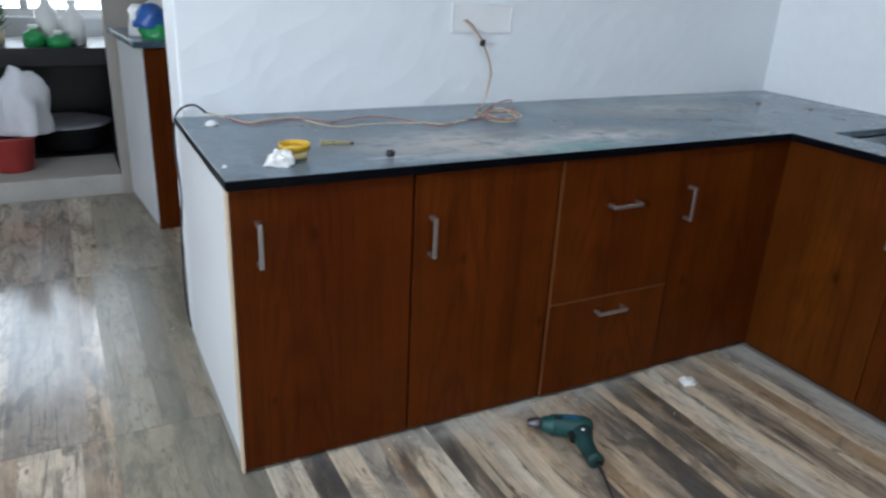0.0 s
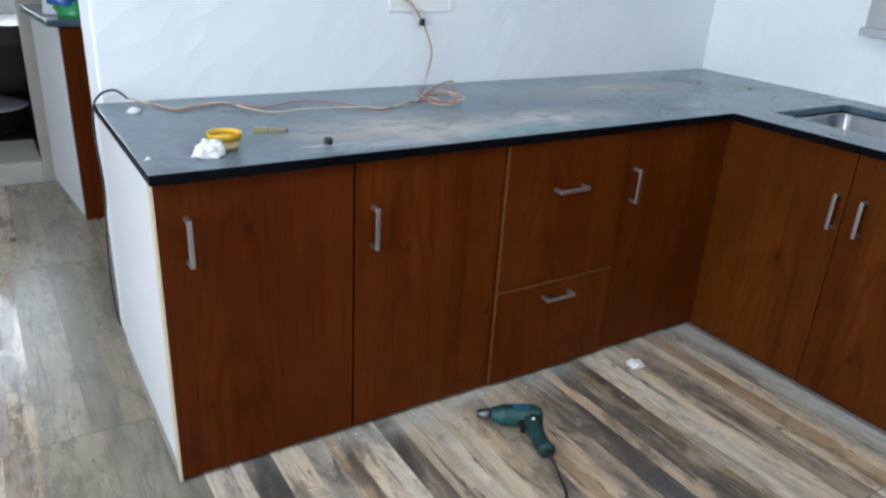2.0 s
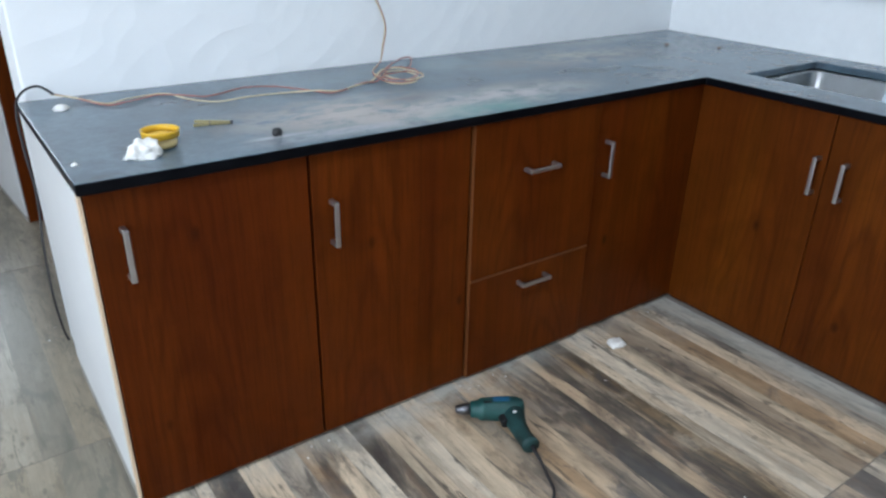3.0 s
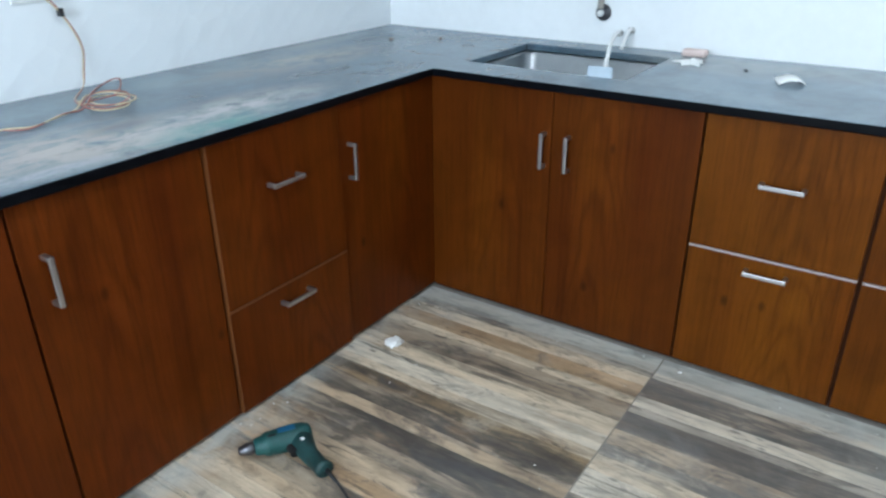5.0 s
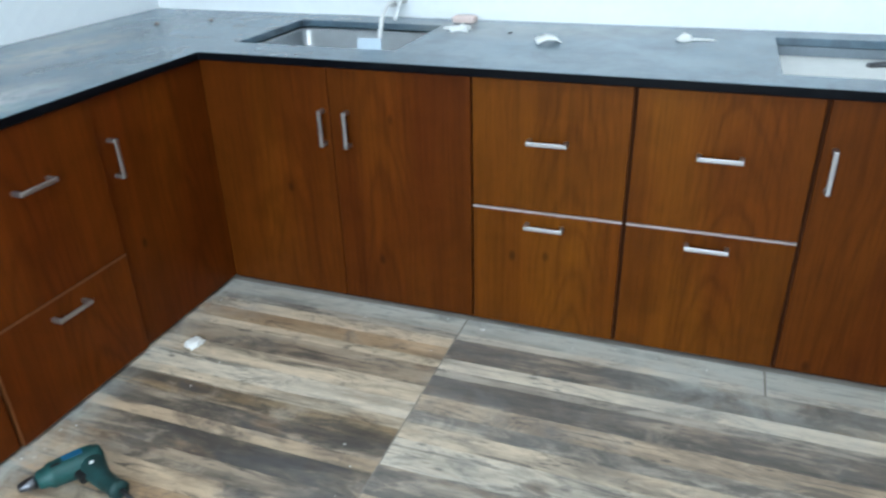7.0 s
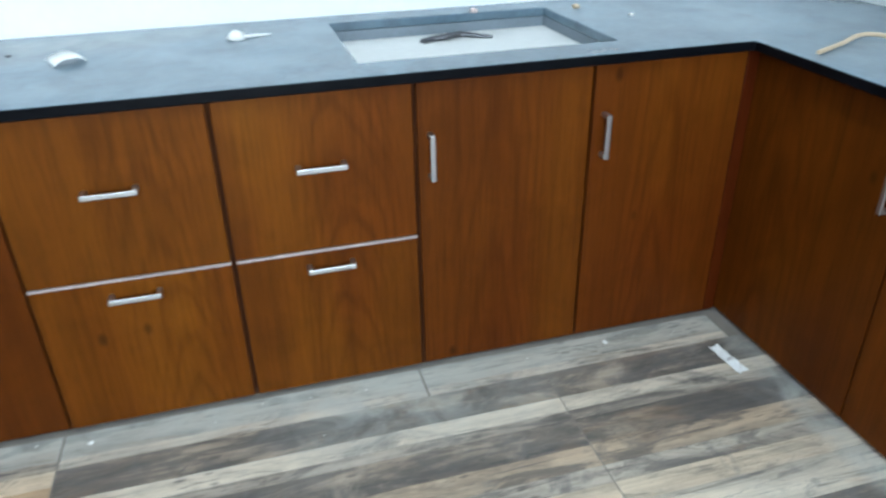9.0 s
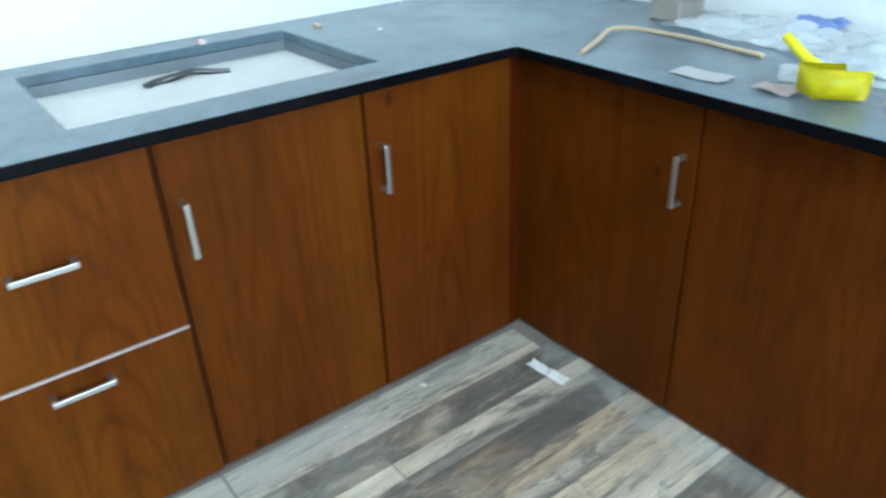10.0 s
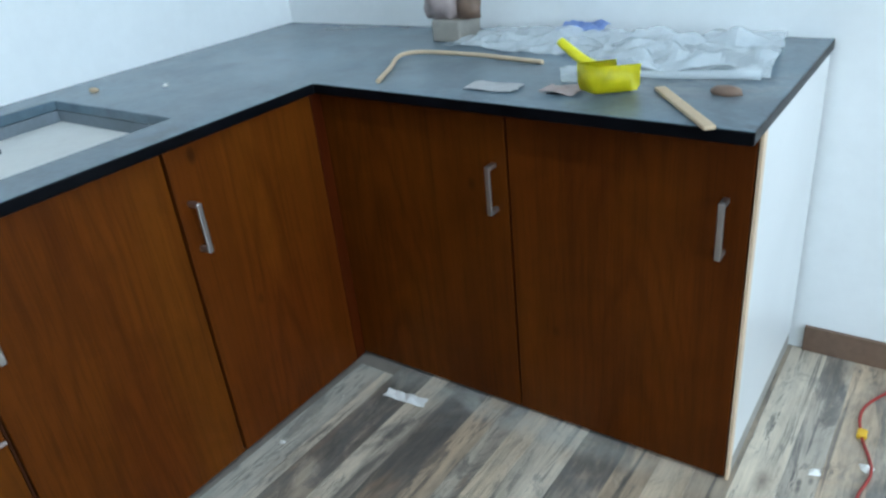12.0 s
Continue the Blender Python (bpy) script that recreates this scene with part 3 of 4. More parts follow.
HANDLE = handle_mesh()
FRONT = 0.018


def front(name, parent, u0, u1, z0, z1, proud=0.0, material=None, grip=None):
    """A door or drawer front in the unit's own axes: x along the front, -y outwards, face at y = -proud. grip: (x, z, upright)."""
    bm = box(u0, u1, -proud, FRONT - proud + proud, z0, z1, 0.002)
    east = abs(parent.rotation_euler.z) > 0.5  # east and south runs: same laminate, their warmer light put into the colour
    veneer = (TEAK_BRIGHT_LIT if name == "drawer_front" else TEAK_WARM_LIT) if east else TEAK
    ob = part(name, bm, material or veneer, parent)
    if grip:
        h = new("handle", HANDLE)
        h.parent = ob
        h.location = (grip[0], -proud, grip[1])
        h.rotation_euler = (0, radians(90) if grip[2] else 0, 0)
        tagged(h, "brushed steel bow handle")
    return ob


def carcass(unit, u0, u1, depth, top):
    bm = bmesh.new()
    box(u0 + 0.001, u0 + 0.017, FRONT + 0.001, depth, 0.0, top, bm=bm)
    box(u1 - 0.017, u1 - 0.001, FRONT + 0.001, depth, 0.0, top, bm=bm)
    box(u0 + 0.018, u1 - 0.018, depth - 0.012, depth, 0.0, 0.70, bm=bm)
    box(u0 + 0.018, u1 - 0.018, FRONT + 0.001, depth - 0.013, 0.0, 0.06, bm=bm)
    box(u0 + 0.0005, u1 - 0.0005, FRONT + 0.0012, FRONT + 0.02, 0.7725, 0.817, bm=bm)
    part("body", bm, CARCASS, unit, "dark board carcass")


def unit(at, turn, width, label, depth=0.66, top=0.817):
    ob = empty("cabinet", at, label, "cabinet", "fitted kitchen cabinets")
    ob.rotation_euler = (0, 0, radians(turn))
    carcass(ob, 0, width, depth, top)
    return ob


G = 0.002       # half gap between fronts
Z0, Z1 = 0.016, 0.817
DOOR_TXT = "teak-brown laminate cabinet with one door and a steel handle"


def door_unit(at, turn, width, grip, label=DOOR_TXT, depth=0.66, gap=G, side=None, side_depth=0.70, leaves=1, proud=0.0, top=0.817, ext=(0.0, 0.0)):
    ob = unit(at, turn, width, label, depth, top)
    if leaves == 1:
        front("door", ob, gap - ext[0], width - gap + ext[1], Z0, Z1, proud, grip=(grip[0], grip[1], True))
    else:
        front("door", ob, gap, width / 2 - 0.0015, Z0, Z1, proud, grip=(grip[0][0], grip[0][1], True))
        front("door", ob, width / 2 + 0.0015, width - gap, Z0, Z1, proud, grip=(grip[1][0], grip[1][1], True))
    if side is not None:
        x0, x1 = (-0.008, -0.001) if side < 0 else (width + 0.001, width + 0.008)
        part("side_panel", box(x0, x1, FRONT + 0.006, side_depth, 0.06, 0.821, 0.001), WHITE_BOARD, ob, "white laminate end panel")
        part("edge_band", box(x0, x1, 0.002, FRONT + 0.0055, 0.006, 0.821, 0.001), CREAM, ob, "cream edge band")
        part("plinth", box(x0 + (0.003 if side < 0 else 0), x1 - (0.003 if side > 0 else 0), FRONT + 0.006, side_depth, 0.0, 0.0595), SKIRT_GREY, ob, "grey tiled plinth")
    return ob


def drawer_unit(at, turn, width, split, hz, strip, proud, label, gap=0.005, depth=0.66, top=0.817):
    ob = unit(at, turn, width, label, depth, top)
    low_top = split - (0.0045 if strip else 0.003)
    front("drawer_front", ob, gap, width - gap, Z0, low_top, proud, grip=(width / 2, hz[1], False))
    front("drawer_front", ob, gap, width - gap, split + 0.004, Z1, proud, grip=(width / 2, hz[0], False))
    if strip:
        part("edge_strip", box(gap, width - gap, -proud - 0.003, FRONT, low_top + 0.0005, split + 0.0025, 0.001), PINK_WHITE, ob, "off-white strip along the drawer top")
    else:
        part("edge_strip", box(gap, width - gap, -proud - 0.002, FRONT, low_top + 0.0005, split + 0.0035, 0.0005), TEAK_EDGE, ob, "pale wood edge")
        part("side_edge", box(gap - 0.002, gap - 0.0005, -proud, FRONT, Z0, Z1, 0.0005), TEAK_EDGE, ob, "pale wood edge")
    return ob


# north run, fronts face -y
door_unit((A_W, 0, 0), 0, 0.482, (0.063, 0.677), "teak-brown end cabinet with one door and a white side panel", side=-1)
door_unit((-1.452, 0, 0), 0, 0.480, (0.054, 0.638), DOOR_TXT, gap=0.0045)
drawer_unit((-0.972, 0, 0), 0, 0.485, 0.347, (0.662, 0.297), False, 0.010, "teak-brown laminate cabinet with two drawers and steel handles", gap=0.004)
door_unit((-0.487, 0, 0), 0, 0.485, (0.043, 0.634), "teak-brown corner cabinet door beside the two drawers", ext=(0, 0.019))
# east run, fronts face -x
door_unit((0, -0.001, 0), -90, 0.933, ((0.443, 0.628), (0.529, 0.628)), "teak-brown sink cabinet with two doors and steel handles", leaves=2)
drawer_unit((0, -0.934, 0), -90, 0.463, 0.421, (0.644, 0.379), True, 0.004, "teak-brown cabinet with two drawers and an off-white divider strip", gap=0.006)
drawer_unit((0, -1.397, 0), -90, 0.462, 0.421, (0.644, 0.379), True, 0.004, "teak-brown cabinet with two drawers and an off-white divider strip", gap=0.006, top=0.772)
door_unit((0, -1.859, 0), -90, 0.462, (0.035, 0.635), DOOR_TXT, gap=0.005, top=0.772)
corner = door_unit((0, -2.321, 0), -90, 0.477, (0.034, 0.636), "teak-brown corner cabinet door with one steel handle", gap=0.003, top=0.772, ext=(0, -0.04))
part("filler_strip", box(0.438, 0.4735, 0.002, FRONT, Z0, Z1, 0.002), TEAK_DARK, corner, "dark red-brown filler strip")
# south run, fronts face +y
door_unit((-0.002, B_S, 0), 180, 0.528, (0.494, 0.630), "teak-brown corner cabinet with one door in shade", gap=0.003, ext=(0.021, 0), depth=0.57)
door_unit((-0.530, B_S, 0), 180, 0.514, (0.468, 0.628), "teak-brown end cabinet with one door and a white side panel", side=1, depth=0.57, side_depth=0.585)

# ---- things on and over the north worktop ----
def yellow_cup():
    at = (-1.735, 0.135, TOP)
    ob = empty("plastic_cup", at, "small yellow plastic cup with a pale base on the worktop", "cup")
    part("bowl", lathe([(0.0, 0.001), (0.029, 0.001), (0.032, 0.004), (0.036, 0.024), (0.034, 0.024), (0.030, 0.006), (0.0, 0.005)]), PALE_YELLOW, ob, "pale yellow lower wall")
    part("contents", lathe([(0.0, 0.018), (0.0335, 0.018), (0.0338, 0.026), (0.018, 0.031), (0.0, 0.032)]), YELLOW, ob, "yellow paste inside")
    part("rim", lathe([(0.0362, 0.0245), (0.0395, 0.024), (0.0405, 0.036), (0.0415, 0.039), (0.0385, 0.039), (0.037, 0.036), (0.034, 0.0245), (0.0362, 0.0245)]), YELLOW, ob, "yellow plastic rim")


yellow_cup()
tagged(part("putty_lump", lump((-1.788, 0.082, TOP), (0.036, 0.03, 0.027), 3.0, 0.45, 4), PUTTY), "lump of white putty leaning on the yellow cup", "putty")


def brass_hinge():
    ob = empty("brass_hinge", (-1.578, 0.262, TOP), "small open brass hinge lying on the granite", "hinge")
    ob.rotation_euler = (0, 0, radians(-34))
    for turn in (0, 24):
        leaf = part("leaf", box(-0.088, -0.002, -0.0015, 0.0015, 0.0, 0.0065, 0.0005), BRASS, ob)
        leaf.location, leaf.rotation_euler = (0.045, 0, 0), (0, 0, radians(turn))
        part("screw", tube([(-0.05, -0.003, 0.0035), (-0.05, 0, 0.0035), (-0.05, 0.003, 0.0035)], 0.0022, 8), DARK_STEEL, leaf, "dark screw")
    part("pin", lathe([(0.0, 0.0), (0.0035, 0.0), (0.0035, 0.009), (0.0, 0.009)], 12, (0.0465, 0, 0)), DARK_STEEL, ob, "dark steel pin")


brass_hinge()
tagged(part("black_stopper", lathe([(0.0, 0.0), (0.009, 0.0), (0.0115, 0.003), (0.012, 0.009), (0.010, 0.015), (0.005, 0.018), (0.0, 0.0185)], 20, (-1.487, 0.082, TOP)), BLACK), "small black plastic stopper on the worktop", "stopper")
tagged(part("putty_crumb", lump((-1.862, 0.572, TOP), (0.016, 0.012, 0.011), 8.0, 0.5, 2), PUTTY), "white putty crumb near the wall", "putty")
tagged(part("putty_crumb", lump((-1.922, 0.094, TOP), (0.007, 0.006, 0.005), 9.0, 0.5, 2), PUTTY), "tiny white putty crumb at the worktop edge", "putty")


def loose_wires():
    """Red and yellow installation wires: from the open socket down to a coil, along the worktop and over its end."""
    ob = empty("electric_wire", (-0.9, 0.42, TOP), "red and yellow loose wires trailing from a wall socket", "wire")
    runs = {"red_wire": [(-1.0, 0.45), (-1.064, 0.432), (-1.183, 0.385), (-1.254, 0.459), (-1.303, 0.546), (-1.387, 0.553), (-1.497, 0.522), (-1.564, 0.555), (-1.611, 0.605), (-1.699, 0.554), (-1.755, 0.559), (-1.81, 0.66)],
            "yellow_wire": [(-1.01, 0.462), (-1.093, 0.414), (-1.16, 0.395), (-1.222, 0.415), (-1.31, 0.451), (-1.414, 0.443), (-1.499, 0.449), (-1.559, 0.499), (-1.592, 0.61), (-1.693, 0.585), (-1.753, 0.575), (-1.804, 0.652)]}
    rng = random.Random(2)
    for mat_, off, nm in ((WIRE_RED, 0.006, "red_wire"), (WIRE_YEL, -0.006, "yellow_wire")):
        pts = [(-0.93 + off, WALL_N - 0.006, 1.15), (-0.905 + off, WALL_N - 0.016, 1.13), (-0.857 + off * 0.4, WALL_N - 0.02, 1.072), (-0.815 + off * 0.3, WALL_N - 0.02, 0.975), (-0.828 + off * 0.3, WALL_N - 0.025, 0.90), (-0.86, WALL_N - 0.06, 0.862), (-0.95, 0.56, TOP + 0.006)]
        for k in range(18):
            a = 2.6 + k * 0.74
            r = 1 + 0.22 * math.sin(k * 1.3 + off * 160)
            pts.append((-0.925 + 0.062 * r * math.cos(a), 0.425 + 0.058 * r * math.sin(a), TOP + 0.005 + 0.0012 * k + 0.006 * rng.random()))
        pts += [(x, y, TOP + 0.0035 + 0.004 * (i % 2)) for i, (x, y) in enumerate(runs[nm])]
        pts += [(-1.862 + off * 0.6, 0.68, TOP + 0.02)]
        shift(part(nm, tube(pts, 0.0021, 6), mat_, ob), (-0.9, 0.42, TOP))
    shift(part("sheath", tube([(-1.858, 0.675, TOP + 0.019), (-1.89, 0.69, TOP + 0.042), (-1.928, 0.70, TOP + 0.03), (-1.95, 0.705, TOP - 0.01), (-1.955, 0.70, 0.74), (-1.951, 0.685, 0.60), (-1.966, 0.655, 0.46), (-1.972, 0.64, 0.32), (-1.966, 0.66, 0.2), (-1.955, 0.69, 0.13)], 0.0034, 8), RUBBER, ob, "dark cable sheath"), (-0.9, 0.42, TOP))
    shift(part("loop", tube([(-0.98, 0.485, TOP + 0.006), (-0.87, 0.59, TOP + 0.014), (-0.78, 0.655, TOP + 0.018), (-0.745, 0.655, TOP + 0.018), (-0.80, 0.57, TOP + 0.012), (-0.88, 0.48, TOP + 0.014)], 0.0024, 6), WIRE_RED, ob), (-0.9, 0.42, TOP))
    shift(part("connector", box(-0.864, -0.85, WALL_N - 0.03, WALL_N - 0.01, 1.06, 1.084, 0.003), BLACK, ob, "black wire joint"), (-0.9, 0.42, TOP))


loose_wires()


def socket_box():
    at = (-0.855, WALL_N, 1.157)
    ob = empty("socket_box", at, "flat white socket plate with loose wires below it", "socket")
    bm = bmesh.new()
    for x0, x1, z0, z1 in ((-0.126, 0.126, -0.052, -0.044), (-0.126, 0.126, 0.044, 0.052), (-0.126, -0.118, -0.0438, 0.0438), (0.118, 0.126, -0.0438, 0.0438)):
        box(x0, x1, -0.006, -0.0005, z0, z1, 0.001, bm=bm)
    part("frame", bm, WHITE_PLASTIC, ob)
    part("recess", box(-0.1175, 0.1175, -0.004, -0.0008, -0.0435, 0.0435), WHITE_PLASTIC, ob, "white blank plate")


socket_box()


# ---- east worktop: sink, pipes and scraps ----
def sink():
    x0, x1, y0, y1 = 0.128, 0.582, -0.652, -0.053
    at = ((x0 + x1) / 2, (y0 + y1) / 2, TOP - SLAB - 0.002)
    ob = empty("sink", at, "stainless steel undermount sink with dirty bowl", "sink")
    hx, hy = (x1 - x0) / 2, (y1 - y0) / 2

    def ring(bm, ax, ay, r, z, n=6):
        vs = []
        for cx, cy, a0 in ((ax - r, ay - r, 0), (-ax + r, ay - r, 90), (-ax + r, -ay + r, 180), (ax - r, -ay + r, 270)):
            for k in range(n + 1):
                a = radians(a0 + 90 * k / n)
                vs.append(bm.verts.new((cx + r * math.cos(a), cy + r * math.sin(a), z)))
        return vs

    bm = bmesh.new()
    steps = [(hx, hy, 0.02, 0.0), (hx - 0.018, hy - 0.018, 0.04, 0.0), (hx - 0.022, hy - 0.022, 0.045, -0.006), (hx - 0.03, hy - 0.03, 0.055, -0.15), (hx - 0.045, hy - 0.045, 0.06, -0.175), (hx - 0.075, hy - 0.075, 0.05, -0.183), (0.045, 0.045, 0.044, -0.19)]
    rings = [ring(bm, *s) for s in steps]
    for A, B in zip(rings, rings[1:]):
        for k in range(len(A)):
            bm.faces.new((A[k], A[(k + 1) % len(A)], B[(k + 1) % len(A)], B[k]))
    for f in bm.faces:
        f.smooth = True
    bmesh.ops.solidify(bm, geom=bm.faces[:], thickness=0.002)
    part("bowl", bm, SINK_STEEL, ob)
    part("drain", lathe([(0.0, -0.196), (0.046, -0.196), (0.046, -0.186), (0.034, -0.186), (0.03, -0.192), (0.0, -0.192)], 24), STEEL, ob, "steel drain ring")
    part("waste_pipe", tube([(0, 0, -0.197), (0, 0, -0.3), (0, 0.0, -0.45)], 0.025), WHITE_PLASTIC, ob, "white waste pipe")


sink()


def wall_pipe():
    at = (WALL_E, -0.32, 0.967)
    ob = empty("water_pipe", at, "grey water pipe with a round tap flange on the wall", "pipe")
    px = -0.026
    part("pipe", tube([(px, 0.004, 0.016), (px, 0.004, 0.1), (px, 0.004, 0.7), (px, 0.004, 1.9)], 0.012), SKIRT_GREY, ob)
    fl = part("flange", lathe([(0.0, 0.0), (0.03, 0.0), (0.031, 0.006), (0.022, 0.012), (0.02, 0.03), (0.0, 0.03)], 24), DARK_STEEL, ob, "dark metal flange")
    fl.rotation_euler = (0, radians(-90), 0)
    plug = part("plug", lathe([(0.0, 0.03), (0.012, 0.03), (0.012, 0.042), (0.008, 0.048), (0.0, 0.048)], 16), WHITE_PLASTIC, ob, "white stopper")
    plug.rotation_euler = (0, radians(-90), 0)


wall_pipe()


def hoses():
    at = (0.66, -0.43, 0.92)
    ob = empty("supply_hose", at, "pale flexible supply hoses hanging into the sink", "hose")
    shift(part("hose", tube([(0.704, -0.395, 0.895), (0.66, -0.402, 0.905), (0.58, -0.42, 0.903), (0.50, -0.437, 0.88), (0.45, -0.45, 0.845), (0.425, -0.455, 0.81)], 0.0075), WHITE_PLASTIC, ob), at)
    shift(part("hose", tube([(0.704, -0.44, 0.91), (0.68, -0.442, 0.915), (0.64, -0.446, 0.905), (0.6, -0.45, 0.88), (0.575, -0.452, 0.862)], 0.0065), WHITE_PLASTIC, ob), at)
    for y, z in ((-0.395, 0.895), (-0.44, 0.91)):
        shift(part("nut", tube([(0.704, y, z), (0.695, y, z), (0.682, y, z + 0.002)], 0.0125, 6), STEEL, ob, "steel nut"), at)


hoses()
label_ob = tagged(part("plastic_label", box(-0.002, 0.002, -0.04, 0.04, 0.0, 0.034, 0.0008), BLUE_LABEL), "pale blue label card standing on the sink's front edge", "label")
label_ob.location, label_ob.rotation_euler = (0.134, -0.555, TOP - 0.001), (0, radians(14), radians(6))
tagged(part("foam_block", box(0.615, 0.662, -0.745, -0.66, TOP, TOP + 0.024, 0.007), FOAM), "pinkish foam block against the wall", "sponge")
def scrap_star():
    bm = bmesh.new()
    rng = random.Random(8)
    top, low = [], []
    for k in range(14):
        a = 2 * math.pi * k / 14
        r = (0.06 if k % 3 == 0 else 0.022) * rng.uniform(0.7, 1.15)
        h = rng.uniform(0.004, 0.02)
        low.append(bm.verts.new((0.485 + r * math.cos(a), -0.735 + r * math.sin(a), TOP + 0.001)))
        top.append(bm.verts.new((0.485 + 0.9 * r * math.cos(a), -0.735 + 0.9 * r * math.sin(a), TOP + h)))
    for k in range(14):
        bm.faces.new((low[k], low[(k + 1) % 14], top[(k + 1) % 14], top[k]))
    bm.faces.new(low[::-1])
    c = bm.verts.new((0.485, -0.735, TOP + 0.018))
    for k in range(14):
        bm.faces.new((top[k], top[(k + 1) % 14], c))
    return bm


tagged(part("tape_scrap", scrap_star(), PAPER), "torn white tape scrap beside the foam block", "scrap")


def metal_scrap():
    """A short bent piece of sheet metal, arched."""
    bm = bmesh.new()
    n = 12
    rows = []
    for i in range(n + 1):
        a = radians(20 + 140 * i / n)
        rows.append([(0.05 * math.cos(a), 0.026 * math.sin(a) - 0.006, w) for w in (-0.055, 0.055)])
    rot = Matrix.Rotation(radians(20), 3, "Z")
    def put(p, d):
        q = rot @ Vector((0.75 * p[2] * (1 + 0.15 * p[0] / 0.05), 0.8 * p[0], 0))
        return bm.verts.new((0.355 + q.x, -1.075 + q.y, TOP + max(0.001, 0.75 * p[1] + d + 0.004 * noise.noise(Vector((p[0] * 40, p[2] * 30, 2))))))
    top = [[put(p, 0.003) for p in r] for r in rows]
    low = [[put(p, 0.0) for p in r] for r in rows]
    for i in range(n):
        bm.faces.new((top[i][0], top[i + 1][0], top[i + 1][1], top[i][1]))
        bm.faces.new((low[i][1], low[i + 1][1], low[i + 1][0], low[i][0]))
        bm.faces.new((top[i][0], low[i][0], low[i + 1][0], top[i + 1][0]))
        bm.faces.new((top[i][1], top[i + 1][1], low[i + 1][1], low[i][1]))
    bmesh.ops.recalc_face_normals(bm, faces=bm.faces)
    return smooth(bm)


tagged(part("sheet_scrap", metal_scrap(), PAPER), "curved pale offcut of sheet on the granite", "scrap")
tagged(part("plaster_scrap", lump((0.46, -1.48, TOP), (0.02, 0.024, 0.018), 12.0, 0.6, 2), PUTTY), "white plaster bit with a thin tail", "scrap")
tagged(part("plaster_scrap", tube([(0.46, -1.485, TOP + 0.006), (0.475, -1.525, TOP + 0.005), (0.485, -1.575, TOP + 0.003)], 0.007, 6, taper=0.3), PUTTY), "thin white plaster sliver on the granite", "scrap")
for x, y, r, m_, txt in ((0.47, -0.92, 0.008, DARK_STEEL, "small dark screw head on the granite"), (0.36, 0.45, 0.011, SKIRT_BROWN, "brown crumb on the dusty granite"), (0.48, 0.29, 0.009, SKIRT_BROWN, "brown crumb on the dusty granite"), (0.55, -2.52, 0.014, TAN, "tan wood chip on the worktop"), (0.38, -2.62, 0.009, PUTTY, "white plaster chip on the worktop"), (0.6, -2.2, 0.014, FOAM, "pinkish chip beside the wall")):
    tagged(part("chip", lump((x, y, TOP), (r, r * 0.8, r * 0.6), x * 9, 0.4, 2), m_), txt, "debris")


def hob_opening():
    ob = empty("support_board", (0.345, -2.09, TOP - 0.056), "pale raw board under the worktop opening, with a cut slot", "board")
    part("panel", box(-0.27, 0.27, -0.36, 0.36, -0.012, 0.0, 0.001), BOARD, ob)
    bm = tube([(0.14, 0.085, 0.002), (0.155, 0.05, 0.005), (0.15, 0.0, 0.012), (0.165, -0.04, 0.012), (0.15, -0.09, 0.006), (0.135, -0.13, 0.003)], 0.011, 8, taper=0.6)
    part("cut_slot", bm, DARK_STEEL, ob, "dark bent strip")
    for x0, x1, y0, y1 in ((-0.245, 0.257, 0.341, 0.353), (-0.245, 0.257, -0.353, -0.341), (0.246, 0.258, -0.3405, 0.3405), (-0.257, -0.2455, -0.3405, 0.3405)):
        part("lip", box(x0, x1, y0, y1, 0.0005, 0.029), LIP, ob, "blue-grey dusty lip")


hob_opening()


# ---- clutter on the south worktop ----
tagged(part("edging_strip", tube([(-0.2, -2.79, TOP + 0.006), (-0.15, -2.9, TOP + 0.008), (-0.105, -3.0, TOP + 0.012), (-0.15, -3.045, TOP + 0.012), (-0.3, -3.06, TOP + 0.008), (-0.4, -3.05, TOP + 0.006), (-0.5, -3.035, TOP + 0.006)], 0.0055, 6), TAN), "bent pale wood edging strip lying on the granite", "wood strip")


def wrapped_bundle():
    at = (-0.11, -3.255, TOP)
    ob = empty("wrapped_bundle", at, "pinkish crumpled bundle standing on a grey block", "bundle")
    part("block", box(-0.045, 0.05, -0.06, 0.05, 0, 0.06, 0.006), SKIRT_GREY, ob, "grey block")
    part("wrap", lump((0.02, 0.0, 0.061), (0.06, 0.055, 0.075), 21.0, 0.55), PASTE_PINK, ob, "crumpled pinkish paper")
    part("grip", lump((-0.055, 0.01, 0.061), (0.035, 0.03, 0.06), 23.0, 0.3, 2), SKIRT_BROWN, ob, "dark brown grip")


wrapped_bundle()
tagged(part("plastic_wrap", sheet(-0.62, -0.16, -3.375, -3.12, TOP, 0.03, 31.0, 30, 18, 0.0015, 11.0, -0.1), FILM), "crumpled clear plastic wrap along the wall", "plastic wrap")
tagged(part("blue_wrapper", sheet(-0.52, -0.4, -3.37, -3.29, TOP + 0.012, 0.03, 37.0, 12, 10, 0.0015, 16.0), WRAPPER), "small blue printed wrapper on the plastic wrap", "wrapper")


